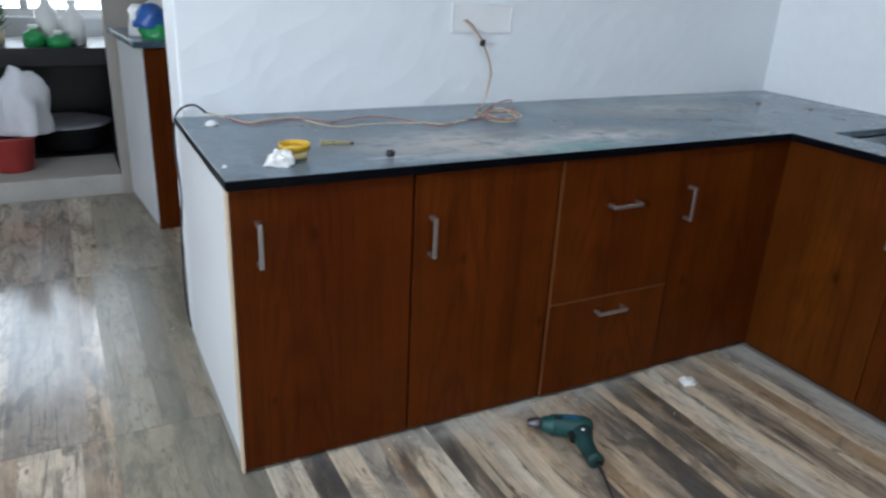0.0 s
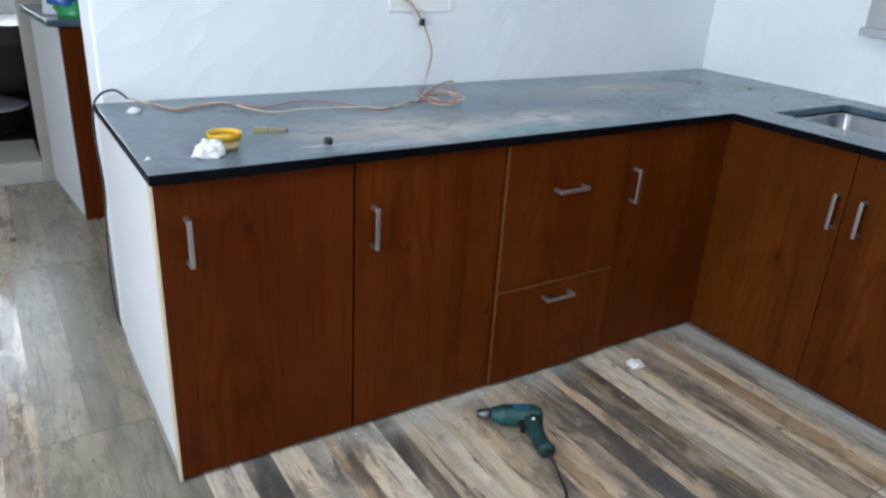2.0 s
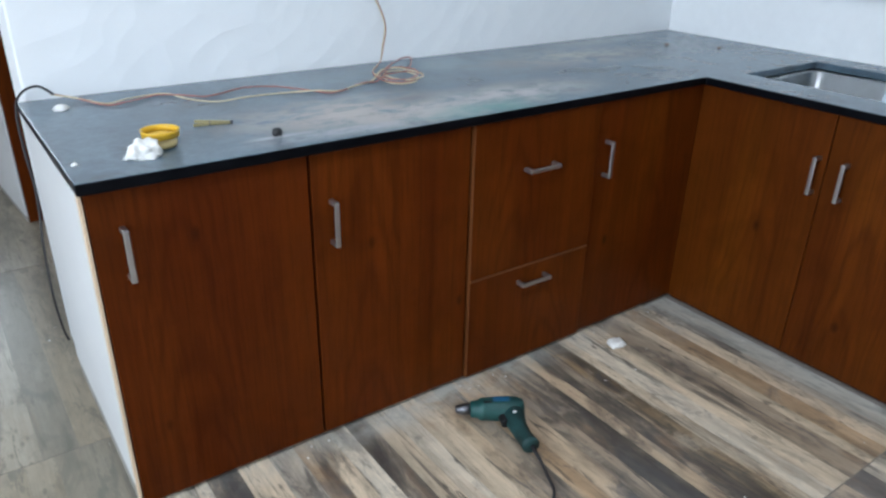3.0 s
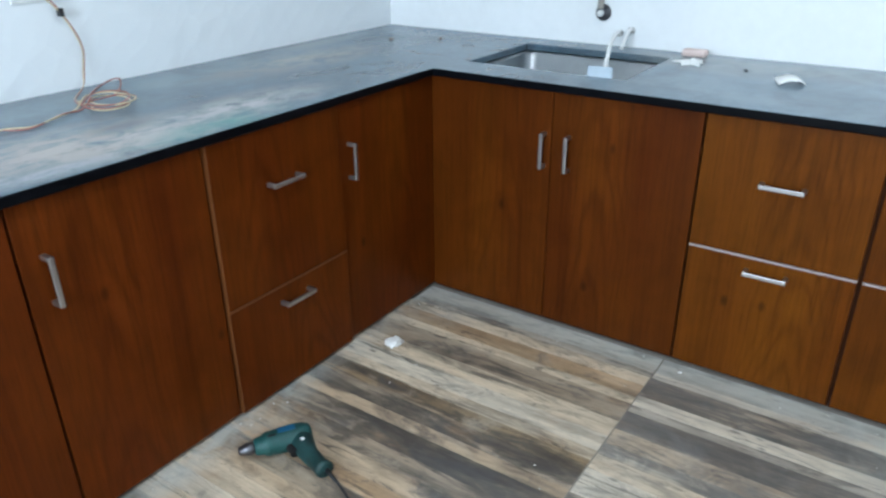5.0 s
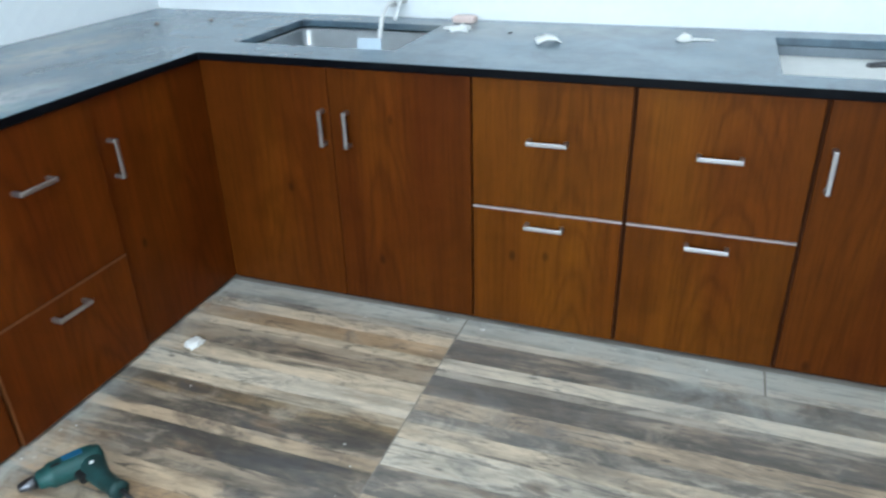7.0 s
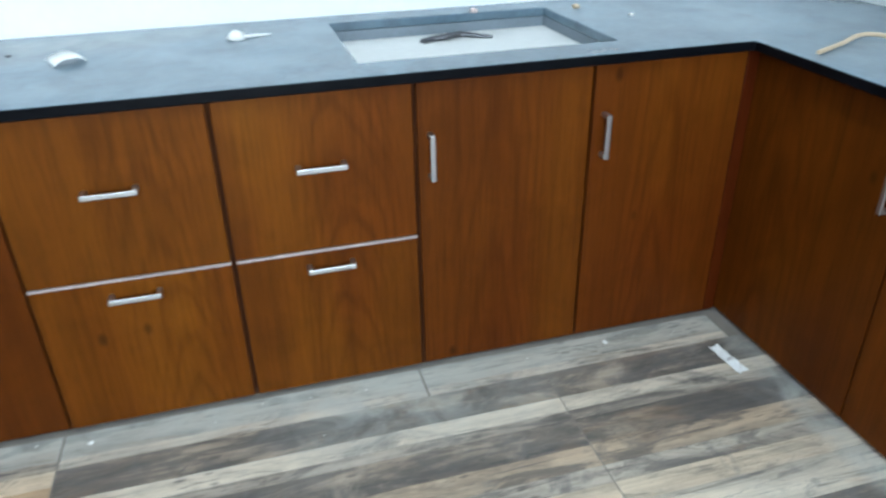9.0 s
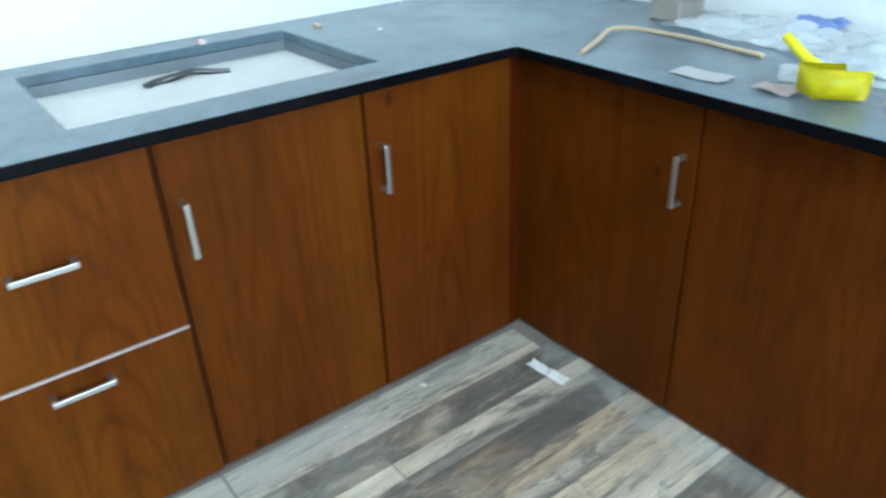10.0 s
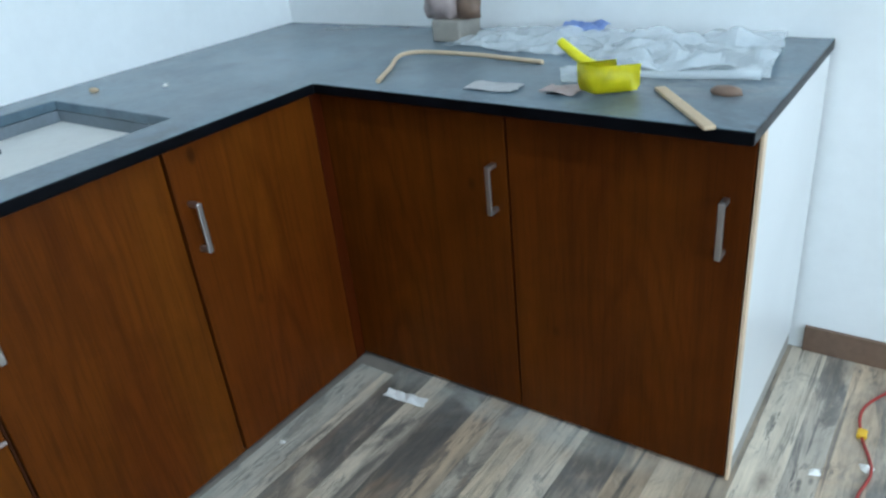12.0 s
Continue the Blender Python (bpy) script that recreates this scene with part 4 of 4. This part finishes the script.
def yellow_scoop():
    at = (-0.74, -2.855, TOP)
    ob = empty("plastic_scoop", at, "bright yellow plastic scoop with a raised handle", "scoop")
    ob.rotation_euler = (0, 0, radians(-32))
    ob.scale = (0.8, 0.8, 0.8)
    bm = bmesh.new()
    prof = [(-0.05, 0.072), (-0.047, 0.02), (-0.036, 0.004), (0.036, 0.004), (0.047, 0.02), (0.05, 0.066)]
    rows = [[bm.verts.new((x * (1 - 0.12 * (k / 3)), -0.06 + 0.04 * k, z + 0.012 * (k / 3))) for x, z in prof] for k in range(4)]
    for A, B in zip(rows, rows[1:]):
        for i in range(len(prof) - 1):
            bm.faces.new((A[i], A[i + 1], B[i + 1], B[i]))
    bm.faces.new(rows[-1])
    bmesh.ops.solidify(bm, geom=bm.faces[:], thickness=0.003)
    bmesh.ops.recalc_face_normals(bm, faces=bm.faces)
    part("pan", smooth(bm), LEMON, ob)
    part("handle", tube([(0.03, -0.03, 0.03), (0.08, -0.022, 0.045), (0.13, -0.008, 0.062), (0.2, 0.012, 0.1)], 0.017, 8, taper=0.7), LEMON, ob)


yellow_scoop()


def plastic_bag():
    ob = empty("plastic_bag", (-0.79, -3.17, TOP), "crumpled white plastic bag spread on the worktop", "plastic bag")
    part("sheet", sheet(-0.195, 0.19, -0.2, 0.19, 0, 0.06, 43.0, 40, 40, 0.0015, 6.0, 0.15), FILM, ob)
    part("rolled_edge", tube([(-0.2, 0.16, 0.012), (-0.12, 0.19, 0.016), (-0.03, 0.2, 0.012), (0.06, 0.21, 0.014)], 0.011, 8, taper=0.6), FILM, ob, "rolled clear edge")
    part("handle_loop", sheet(0.1, 0.2, 0.16, 0.26, 0, 0.035, 47.0, 14, 12, 0.0015, 12.0, 0.5), FILM, ob, "crumpled handle loop")


plastic_bag()
tagged(part("wood_stick", box(-0.011, 0.011, -0.13, 0.13, 0.0, 0.008, 0.003), TAN), "pale wooden stick lying to the worktop's edge", "stick")
stick = bpy.data.objects["wood_stick"]
stick.location, stick.rotation_euler = (-0.908, -2.80, TOP), (0, 0, radians(38))
tagged(part("chip", lump((-0.955, -2.905, TOP), (0.03, 0.018, 0.012), 51.0, 0.4, 2), SKIRT_BROWN), "brown chip beside the white bag", "debris")
tagged(part("paper_scrap", sheet(-0.69, -0.61, -2.87, -2.81, TOP, 0.014, 55.0, 10, 8, 0.0012, 12.0), PASTE_PINK), "pinkish paper scrap on the granite", "scrap")
tagged(part("paper_scrap", sheet(-0.55, -0.43, -2.86, -2.8, TOP, 0.006, 57.0, 10, 8, 0.0012, 12.0), PALE_GREY), "pale flat paper scrap on the granite", "scrap")


# ---- floor: drill, scraps, cords ----
def drill():
    at = (-0.98, -0.19, 0.0)
    ob = empty("power_drill", at, "teal electric drill lying on its side on the floor", "drill")
    tip, rear = Vector((-1.088, -0.09, 0.040)), Vector((-0.905, -0.209, 0.041))
    d = (rear - tip).normalized()
    side = d.cross(Vector((0, 0, 1))).normalized()

    def turned(profile, sides=18, squash=1.0):
        bm = bmesh.new()
        rings = []
        for dist, r, s in profile:
            c = tip + d * dist
            rings.append([bm.verts.new(c + side * (r * math.cos(a)) * s + Vector((0, 0, 1)) * (r * math.sin(a))) for a in [2 * math.pi * k / sides for k in range(sides)]])
        for A, B in zip(rings, rings[1:]):
            for k in range(sides):
                bm.faces.new((A[k], A[(k + 1) % sides], B[(k + 1) % sides], B[k]))
        bm.faces.new(rings[0][::-1])
        bm.faces.new(rings[-1])
        bmesh.ops.recalc_face_normals(bm, faces=bm.faces)
        for f in bm.faces:
            f.smooth = len(f.verts) == 4
        return bm

    shift(part("chuck", turned([(0.0, 0.008, 1), (0.004, 0.013, 1), (0.02, 0.0165, 1), (0.024, 0.019, 1), (0.044, 0.019, 1), (0.047, 0.015, 1)]), DARK_STEEL, ob, "dark steel chuck"), at)
    shift(part("housing", turned([(0.047, 0.02, 1), (0.05, 0.026, 1), (0.072, 0.029, 1.02), (0.078, 0.034, 1.05), (0.088, 0.037, 1.05), (0.092, 0.0355, 1.05), (0.13, 0.038, 1.08), (0.17, 0.039, 1.1), (0.196, 0.037, 1.1), (0.202, 0.034, 1.05), (0.214, 0.031, 1.0), (0.219, 0.02, 1.0)]), TEAL, ob), at)
    g0, g1 = tip + d * 0.182, Vector((-0.992, -0.352, 0.029))
    gd = (g1 - g0).normalized()
    gs = gd.cross(Vector((0, 0, 1))).normalized()
    bm = bmesh.new()
    rings = []
    for f, w, h in ((0.0, 0.044, 0.034), (0.25, 0.037, 0.031), (0.5, 0.029, 0.028), (0.75, 0.026, 0.026), (0.88, 0.026, 0.026), (0.9, 0.029, 0.0275), (0.97, 0.029, 0.0275), (1.0, 0.022, 0.021)):
        c = g0.lerp(g1, f) + gs * (0.012 * math.sin(f * 3.0))
        rings.append([bm.verts.new(c + gs * (w * 0.95 * math.cos(a)) + Vector((0, 0, 1)) * (h * math.sin(a))) for a in [2 * math.pi * k / 16 for k in range(16)]])
    for A, B in zip(rings, rings[1:]):
        for k in range(16):
            bm.faces.new((A[k], A[(k + 1) % 16], B[(k + 1) % 16], B[k]))
    bm.faces.new(rings[0][::-1])
    bm.faces.new(rings[-1])
    bmesh.ops.recalc_face_normals(bm, faces=bm.faces)
    shift(part("grip", smooth(bm), TEAL_WORN, ob, "grimy dark teal grip"), at)
    c = g0.lerp(g1, 0.24) - d * 0.044
    trig = part("trigger", tube([c + Vector((0, 0, 0)) - gd * 0.016, c, c + gd * 0.03], 0.015, 10), BLACK, ob, "black trigger")
    shift(trig, at)
    shift(part("badge", lathe([(0.0, 0.0), (0.006, 0.0), (0.006, 0.002), (0.0, 0.002)], 14, g0.lerp(g1, 0.3) - d * 0.012 + Vector((0, 0, 0.0295))), WHITE_PLASTIC, ob, "small pale round badge"), at)
    shift(part("vent", box(-0.012, 0.012, -0.004, 0.004, -0.002, 0.001, 0.0006), BLACK, ob, "black vent slot"), (0, 0, 0))
    v = [o for o in ob.children if o.name.startswith("vent")][0]
    plate = part("label_plate", box(-0.026, 0.026, -0.011, 0.011, 0, 0.002, 0.0008), TOOL_BLUE, ob, "blue label plate")
    plate.location = (tip + d * 0.145 + Vector((0, 0, 0.0378))) - Vector(at)
    plate.rotation_euler = (0, 0, math.atan2(d.y, d.x))
    v.location = (tip + d * 0.1 + side * 0.012 + Vector((0, 0, 0.0375))) - Vector(at)
    v.rotation_euler = (0, 0, math.atan2(d.y, d.x))
    cord = [g1 + Vector((0.003, 0.006, 0)), g1 + gd * 0.03, (-1.0, -0.40, 0.012), (-1.02, -0.45, 0.005), (-1.05, -0.51, 0.005), (-1.13, -0.575, 0.005), (-1.10, -0.605, 0.005), (-1.04, -0.588, 0.005), (-0.985, -0.62, 0.005), (-0.93, -0.68, 0.005), (-0.912, -0.77, 0.005), (-1.0, -0.93, 0.005), (-1.2, -1.12, 0.005), (-1.6, -1.3, 0.005), (-2.1, -1.9, 0.005)]
    shift(part("cord", tube(cord, 0.0042, 8), RUBBER, ob, "black rubber cord"), at)
    ob.scale = (0.9, 0.9, 0.9)
    ob.location = (-1.01, -0.23, 0.0)
    shift(part("cord_sleeve", tube([g1, g1 + gd * 0.02, Vector((-1.0, -0.395, 0.014))], 0.008, 8, taper=0.65), BLACK, ob, "black cord sleeve"), at)


drill()
tagged(part("putty_lump", lump((-0.413, -0.123, 0.0), (0.034, 0.027, 0.012), 61.0, 0.5), PUTTY), "dropped lump of white putty on the floor", "putty")
tagged(part("plastic_strip", sheet(-0.292, -0.162, -2.708, -2.676, 0.0, 0.016, 67.0, 16, 6, 0.0015, 22.0, radians(6)), WHITE_PLASTIC), "short torn white plastic strip on the floor", "strip")


def crumbs():
    """Scattered plaster crumbs along the foot of the cabinets."""
    rng = random.Random(11)
    bm = bmesh.new()
    spots = [(-0.051, -0.985), (-0.045, -2.4), (-0.06, -2.62), (-0.03, -0.35), (-0.05, -0.5), (-0.35, -0.2), (-1.3, -0.03), (-1.45, -0.02), (-1.5, -0.015), (-0.6, -0.25), (-0.75, -0.85), (-0.68, -0.8), (-0.85, -0.86), (-1.96, 1.03), (-1.95, 0.3), (-1.99, 0.95), (-1.206, -2.924), (-1.36, -3.045), (-1.3, -2.99)]
    spots += [(-0.02 - 0.05 * rng.random(), -rng.uniform(0.05, 2.7)) for _ in range(10)] + [(-rng.uniform(0.1, 1.8), -0.015 - 0.05 * rng.random()) for _ in range(10)] + [(-rng.uniform(0.1, 1.4), -rng.uniform(0.1, 2.4)) for _ in range(12)]
    for i, (x, y) in enumerate(spots):
        r = rng.uniform(0.0015, 0.0042) if i > 1 else 0.01
        if 15 < i < 19:
            r = 0.016
        a = rng.random() * 3
        ring = [bm.verts.new((x + r * rng.uniform(0.6, 1.2) * math.cos(a + k * 1.05), y + r * rng.uniform(0.6, 1.2) * math.sin(a + k * 1.05), 0.0003)) for k in range(6)]
        tip_ = bm.verts.new((x, y, r * rng.uniform(0.4, 0.8)))
        for k in range(6):
            bm.faces.new((ring[k], ring[(k + 1) % 6], tip_))
        bm.faces.new(ring[::-1])
    return bm


tagged(part("plaster_crumbs", crumbs(), PUTTY), "scattered white plaster crumbs on the tiled floor", "debris", kind="stuff")


def red_cord():
    at = (-1.27, -3.1, 0)
    ob = empty("red_cable", at, "red cable with a yellow connector on the floor", "cable")
    shift(part("cable", tube([(-1.62, -3.36, 0.005), (-1.45, -3.37, 0.005), (-1.35, -3.34, 0.005), (-1.29, -3.26, 0.005), (-1.262, -3.18, 0.005), (-1.275, -3.09, 0.005), (-1.31, -2.98, 0.005), (-1.3, -2.85, 0.005), (-1.4, -2.7, 0.005)], 0.0036, 8), RED, ob), at)
    shift(part("connector", box(-1.286, -1.264, -3.11, -3.082, 0.0, 0.014, 0.004), YELLOW, ob, "yellow connector"), at)


red_cord()


# ---- window over the sink run ----
def east_window():
    at = (WALL_E, -0.325, 1.095)
    ob = tagged(new("window_1"), "grey metal framed window in the white wall", "window", kind="structure")
    ob.location = at
    w, h = 0.64, 0.75
    for n, b in (("window_sill", (-0.06, -0.001, -w / 2, w / 2, 0, 0.03)), ("window_head", (-0.03, -0.001, -w / 2, w / 2, h - 0.06, h)), ("window_frame", (-0.03, -0.001, w / 2 - 0.085, w / 2, 0.0305, h - 0.0605)), ("window_frame", (-0.03, -0.001, -w / 2, -w / 2 + 0.085, 0.0305, h - 0.0605))):
        part(n, box(*b, 0.002), PALE_GREY, ob)
    part("panel", box(-0.012, -0.002, -w / 2 + 0.0855, w / 2 - 0.0855, 0.031, h - 0.061), CREAM, ob, "tan board in the frame")


east_window()


# ---- neighbouring bay ----
def bay_cabinet():
    ob = empty("cabinet", (-1.885, 2.06, 0), "brown cabinet end with a white side panel under a black slab", "cabinet", "bay cabinets")
    part("door", box(0.0, 0.5, 0, 0.018, 0.006, 0.90, 0.002), TEAK, ob)
    part("side_panel", box(-0.009, -0.001, 0.019, 0.655, 0.03, 0.905, 0.001), WHITE_BOARD, ob, "white laminate side panel")
    part("plinth", box(-0.006, -0.001, 0.019, 0.655, 0.0, 0.0295), SKIRT_GREY, ob, "grey tiled plinth")
    part("body", box(0.0, 0.5, 0.02, 0.655, 0.0, 0.905), CARCASS, ob)
    ob.rotation_euler = (0, 0, radians(5))


bay_cabinet()
slab_ob = tagged(part("bay_worktop", box(-0.05, 0.5, -0.03, 0.65, 0.0, 0.029, 0.004), GRANITE), "dusty black granite slab on the neighbouring cabinet", "worktop")
slab_ob.location, slab_ob.rotation_euler = (-1.885, 2.06, 0.906), (0, 0, radians(5))


def shopping_bag():
    at = (-1.83, 2.25, 0.935)
    ob = empty("shopping_bag", at, "blue, green and white printed plastic bag on the slab", "bag")
    part("bag", lump((0.03, 0.02, 0), (0.125, 0.13, 0.13), 71.0, 0.3), WHITE_PLASTIC, ob, "white crumpled plastic")
    part("print", lump((0.01, -0.07, 0.05), (0.085, 0.08, 0.08), 73.0, 0.25), BAG_BLUE, ob, "blue print")
    part("print", lump((0.03, -0.09, 0.0), (0.085, 0.075, 0.06), 75.0, 0.25), BAG_GREEN, ob, "green print")


shopping_bag()


# ---- wash area behind the doorway ----
def wash_counter():
    ob = empty("stone_counter", (-2.55, 3.28, 0), "black stone wash counter with a dark open bay below", "counter")
    part("slab", box(-0.8, 0.795, 0, 0.62, 0.655, 0.765, 0.006), BLACK_STONE, ob)
    part("back_panel", box(-0.8, 0.795, 0.56, 0.6, 0.0, 0.654), BLACK_STONE, ob)
    part("support", box(-0.8, -0.72, 0.01, 0.559, 0.0, 0.654, 0.004), BLACK_STONE, ob)
    part("support", box(0.72, 0.795, 0.01, 0.559, 0.0, 0.654, 0.004), BLACK_STONE, ob)
    part("shelf", box(-0.719, 0.719, 0.02, 0.559, 0.0, 0.115), BLACK_STONE, ob)


wash_counter()


def basin():
    ob = empty("metal_basin", (-2.24, 3.56, 0.115), "large dark metal basin with a shiny lid", "basin")
    part("pan", lathe([(0.0, 0.0), (0.2, 0.0), (0.235, 0.03), (0.255, 0.15), (0.262, 0.155), (0.25, 0.155), (0.0, 0.15)], 40), DARK_STEEL, ob)
    part("lid", lathe([(0.0, 0.156), (0.262, 0.156), (0.262, 0.162), (0.2, 0.178), (0.03, 0.195), (0.0, 0.195)], 40), LID, ob, "shiny pale metal lid")


basin()


def bucket():
    ob = empty("bucket", (-2.54, 3.05, 0.115), "red plastic bucket with a white cloth over it", "bucket")
    part("pail", lathe([(0.0, 0.0), (0.095, 0.0), (0.1, 0.005), (0.125, 0.19), (0.13, 0.2), (0.12, 0.2), (0.0, 0.17)], 32), RED, ob)
    part("rim", lathe([(0.126, 0.185), (0.134, 0.186), (0.134, 0.202), (0.12, 0.203), (0.12, 0.19), (0.126, 0.185)], 32), RED, ob)


bucket()
tagged(part("cloth_bundle", lump((-2.46, 3.07, 0.318), (0.14, 0.12, 0.27), 81.0, 0.45), CLOTH), "white cloth bundle heaped on the red bucket", "cloth")


def bottle(x, y, h, r, m_, txt):
    ob = empty("bottle", (x, y, 0.765), txt, "bottle", "bottles on the wash counter")
    part("body", lathe([(0.0, 0.0), (r, 0.0), (r, h * 0.7), (r * 0.4, h * 0.85), (r * 0.35, h), (0.0, h)], 20), m_, ob)
    part("cap", lathe([(0.0, h), (r * 0.45, h), (r * 0.45, h + 0.02), (0.0, h + 0.02)], 16), WHITE_PLASTIC, ob)


bottle(-2.13, 3.45, 0.24, 0.06, WHITE_PLASTIC, "white plastic bottle on the stone counter")
bottle(-2.27, 3.5, 0.27, 0.065, WHITE_PLASTIC, "tall white plastic bottle on the stone counter")
bottle(-2.35, 3.4, 0.1, 0.06, BAG_GREEN, "short green bottle on the stone counter")
bottle(-2.22, 3.36, 0.07, 0.07, BAG_GREEN, "low green tub on the stone counter")


def potted_plant():
    ob = empty("potted_plant", (-2.56, 3.5, 0.765), "small green leafy plant in a pot", "plant")
    part("pot", lathe([(0.0, 0.0), (0.045, 0.0), (0.06, 0.08), (0.055, 0.08), (0.0, 0.07)], 20), TAN, ob)
    rng = random.Random(3)
    bm = bmesh.new()
    for _ in range(70):
        a, t = rng.random() * 6.28, rng.uniform(0.1, 1.2)
        r = rng.uniform(0.02, 0.1)
        c = Vector((r * math.cos(a), r * math.sin(a), 0.09 + rng.uniform(0, 0.15)))
        u = Vector((math.cos(a), math.sin(a), math.cos(t))) * 0.035
        v = Vector((-math.sin(a), math.cos(a), 0)) * 0.014
        n = u.cross(v).normalized() * 0.001
        q = [c - u, c + v, c + u, c - v]
        A = [bm.verts.new(p + n) for p in q]
        B = [bm.verts.new(p - n) for p in q]
        bm.faces.new(A)
        bm.faces.new(B[::-1])
        for k in range(4):
            bm.faces.new((A[k], B[k], B[(k + 1) % 4], A[(k + 1) % 4]))
    part("leaves", bm, LEAF, ob)


potted_plant()


def pane_window(name, at, w, h, turn, label):
    ob = tagged(new(name), label, "window", kind="structure")
    ob.location = at
    ob.rotation_euler = (0, 0, radians(turn))
    g = Nodes("window_glass", 0.02)
    g.b.inputs["Transmission Weight"].default_value = 1.0
    bars = [(-w / 2, w / 2, 0.0, 0.05), (-w / 2, w / 2, h - 0.05, h), (-w / 2, -w / 2 + 0.05, 0.0505, h - 0.0505), (w / 2 - 0.05, w / 2, 0.0505, h - 0.0505), (-0.025, 0.025, 0.0505, h - 0.0505)]
    for x0, x1, z0, z1 in bars:
        part("window_frame", box(x0, x1, -0.03, 0.03, z0, z1, 0.003), WHITE_PLASTIC, ob)
    for x0, x1 in ((-w / 2 + 0.051, -0.026), (0.026, w / 2 - 0.051)):
        p = part("pane", box(x0, x1, -0.003, 0.003, 0.051, h - 0.051), g.m, ob)
        p.visible_shadow = False
    return ob


pane_window("window_2", (-2.4, 4.275, 0.865), 1.29, 1.23, 0, "white framed window of the wash area")
# window_3 is never in view; it backs the added west light
pane_window("window_3", (-5.1, -1.2, 0.905), 2.69, 1.69, 90, "unseen wide white framed window, added for the west daylight")


def daylight(name, bm, strength):
    k = Nodes(name)
    e = k.add("Emission", Strength=strength)
    grad = k.noise(k.pos(), 0.8, 3)
    k.link(k.ramp(grad, [(0.35, (0.62, 0.78, 0.9)), (0.7, (0.9, 0.97, 1.0))]), e.inputs["Color"])
    k.link(e.outputs[0], k.t.nodes["Material Output"].inputs["Surface"])
    tagged(part(name, bm, k.m), "plain bright daylight outside the windows", "backdrop", kind="structure")


daylight("backdrop", box(-5.5, 1.5, 6.0, 6.05, -1, 4.5), 5.0)


# ---- floor pieces ----
# printed strips of the tiles from the east cabinets westwards: far edge of each strip and its tone
TILE_A = [(0.182, "cream"), (0.25, "orange"), (0.288, "cream"), (0.385, "brown"), (0.46, "cream"), (0.536, "pale"), (0.58, "cream"), (0.645, "rust"), (0.71, "dark"), (0.755, "tan"), (0.84, "dark"), (0.9, "brown"), (0.965, "tan"), (1.02, "orange"), (1.085, "brown"), (1.135, "tan"), (1.2, "cream"), (1.26, "pale"), (1.32, "cream"), (1.385, "dark"), (1.44, "pale"), (1.49, "cream"), (1.545, "tan"), (1.615, "grey"), (1.7, "cream"), (1.78, "dark"), (1.88, "pale")]
TILE_B = [(0.235, "dark"), (0.29, "pale"), (0.325, "grey"), (0.42, "dark"), (0.49, "tan"), (0.545, "grey"), (0.61, "cream"), (0.715, "pale"), (0.82, "dark"), (0.9, "tan"), (0.98, "cream"), (1.06, "brown"), (1.15, "pale"), (1.22, "grey"), (1.31, "tan"), (1.4, "dark"), (1.5, "cream")]


def floor_pieces():
    rng = random.Random(5)
    holder = bpy.data.objects["floor"]
    made = {}

    def strip(x0, x1, y0, y1, material):
        key = (round(x0 - x1, 3), round(y1 - y0, 3), material.name)
        if key not in made:
            w, d = (x0 - x1) / 2, (y1 - y0) / 2
            made[key] = mesh_of(box(-w + 0.0003, w - 0.0003, -d + 0.001, d - 0.001, -0.0011, 0.0), material, "plank")
        ob = new("plank", made[key])
        ob.parent = holder
        ob.location = ((x0 + x1) / 2, (y0 + y1) / 2, 0)

    rows = [(-3.398, -2.172, TILE_B), (-2.17, -0.917, TILE_B), (-0.915, 0.328, TILE_A), (0.33, 1.583, ()), (1.585, 2.758, ())]
    for y0, y1, tile in rows:
        x = -0.128
        for far, tone in tile:
            strip(x, -far, y0, y1, (PRINT_A if tile is TILE_A else PRINT_B)[tone])
            x = -far
        while x > -4.9:
            w = rng.choice((0.07, 0.09, 0.11, 0.13))
            mid = x - w / 2
            passage = y0 > -0.95 and mid < -1.85  # cement-stained beside the end panel, polished beyond
            strip(x, x - w, y0, y1, (PLANK_CEMENT if mid > -2.2 else PLANK_GLOSS) if passage else PLANK)
            x -= w
    for k in range(3):  # cut border strips along the east cabinets
        y = -0.455 - k * 0.924
        strip(-0.006, -0.095, y - 0.46, y + 0.46, PLANK_DUSTY)
        strip(-0.095, -0.128, y - 0.46, y + 0.46, PRINT_A["grey"] if k < 1 else PRINT_B["pale"])


floor_pieces()
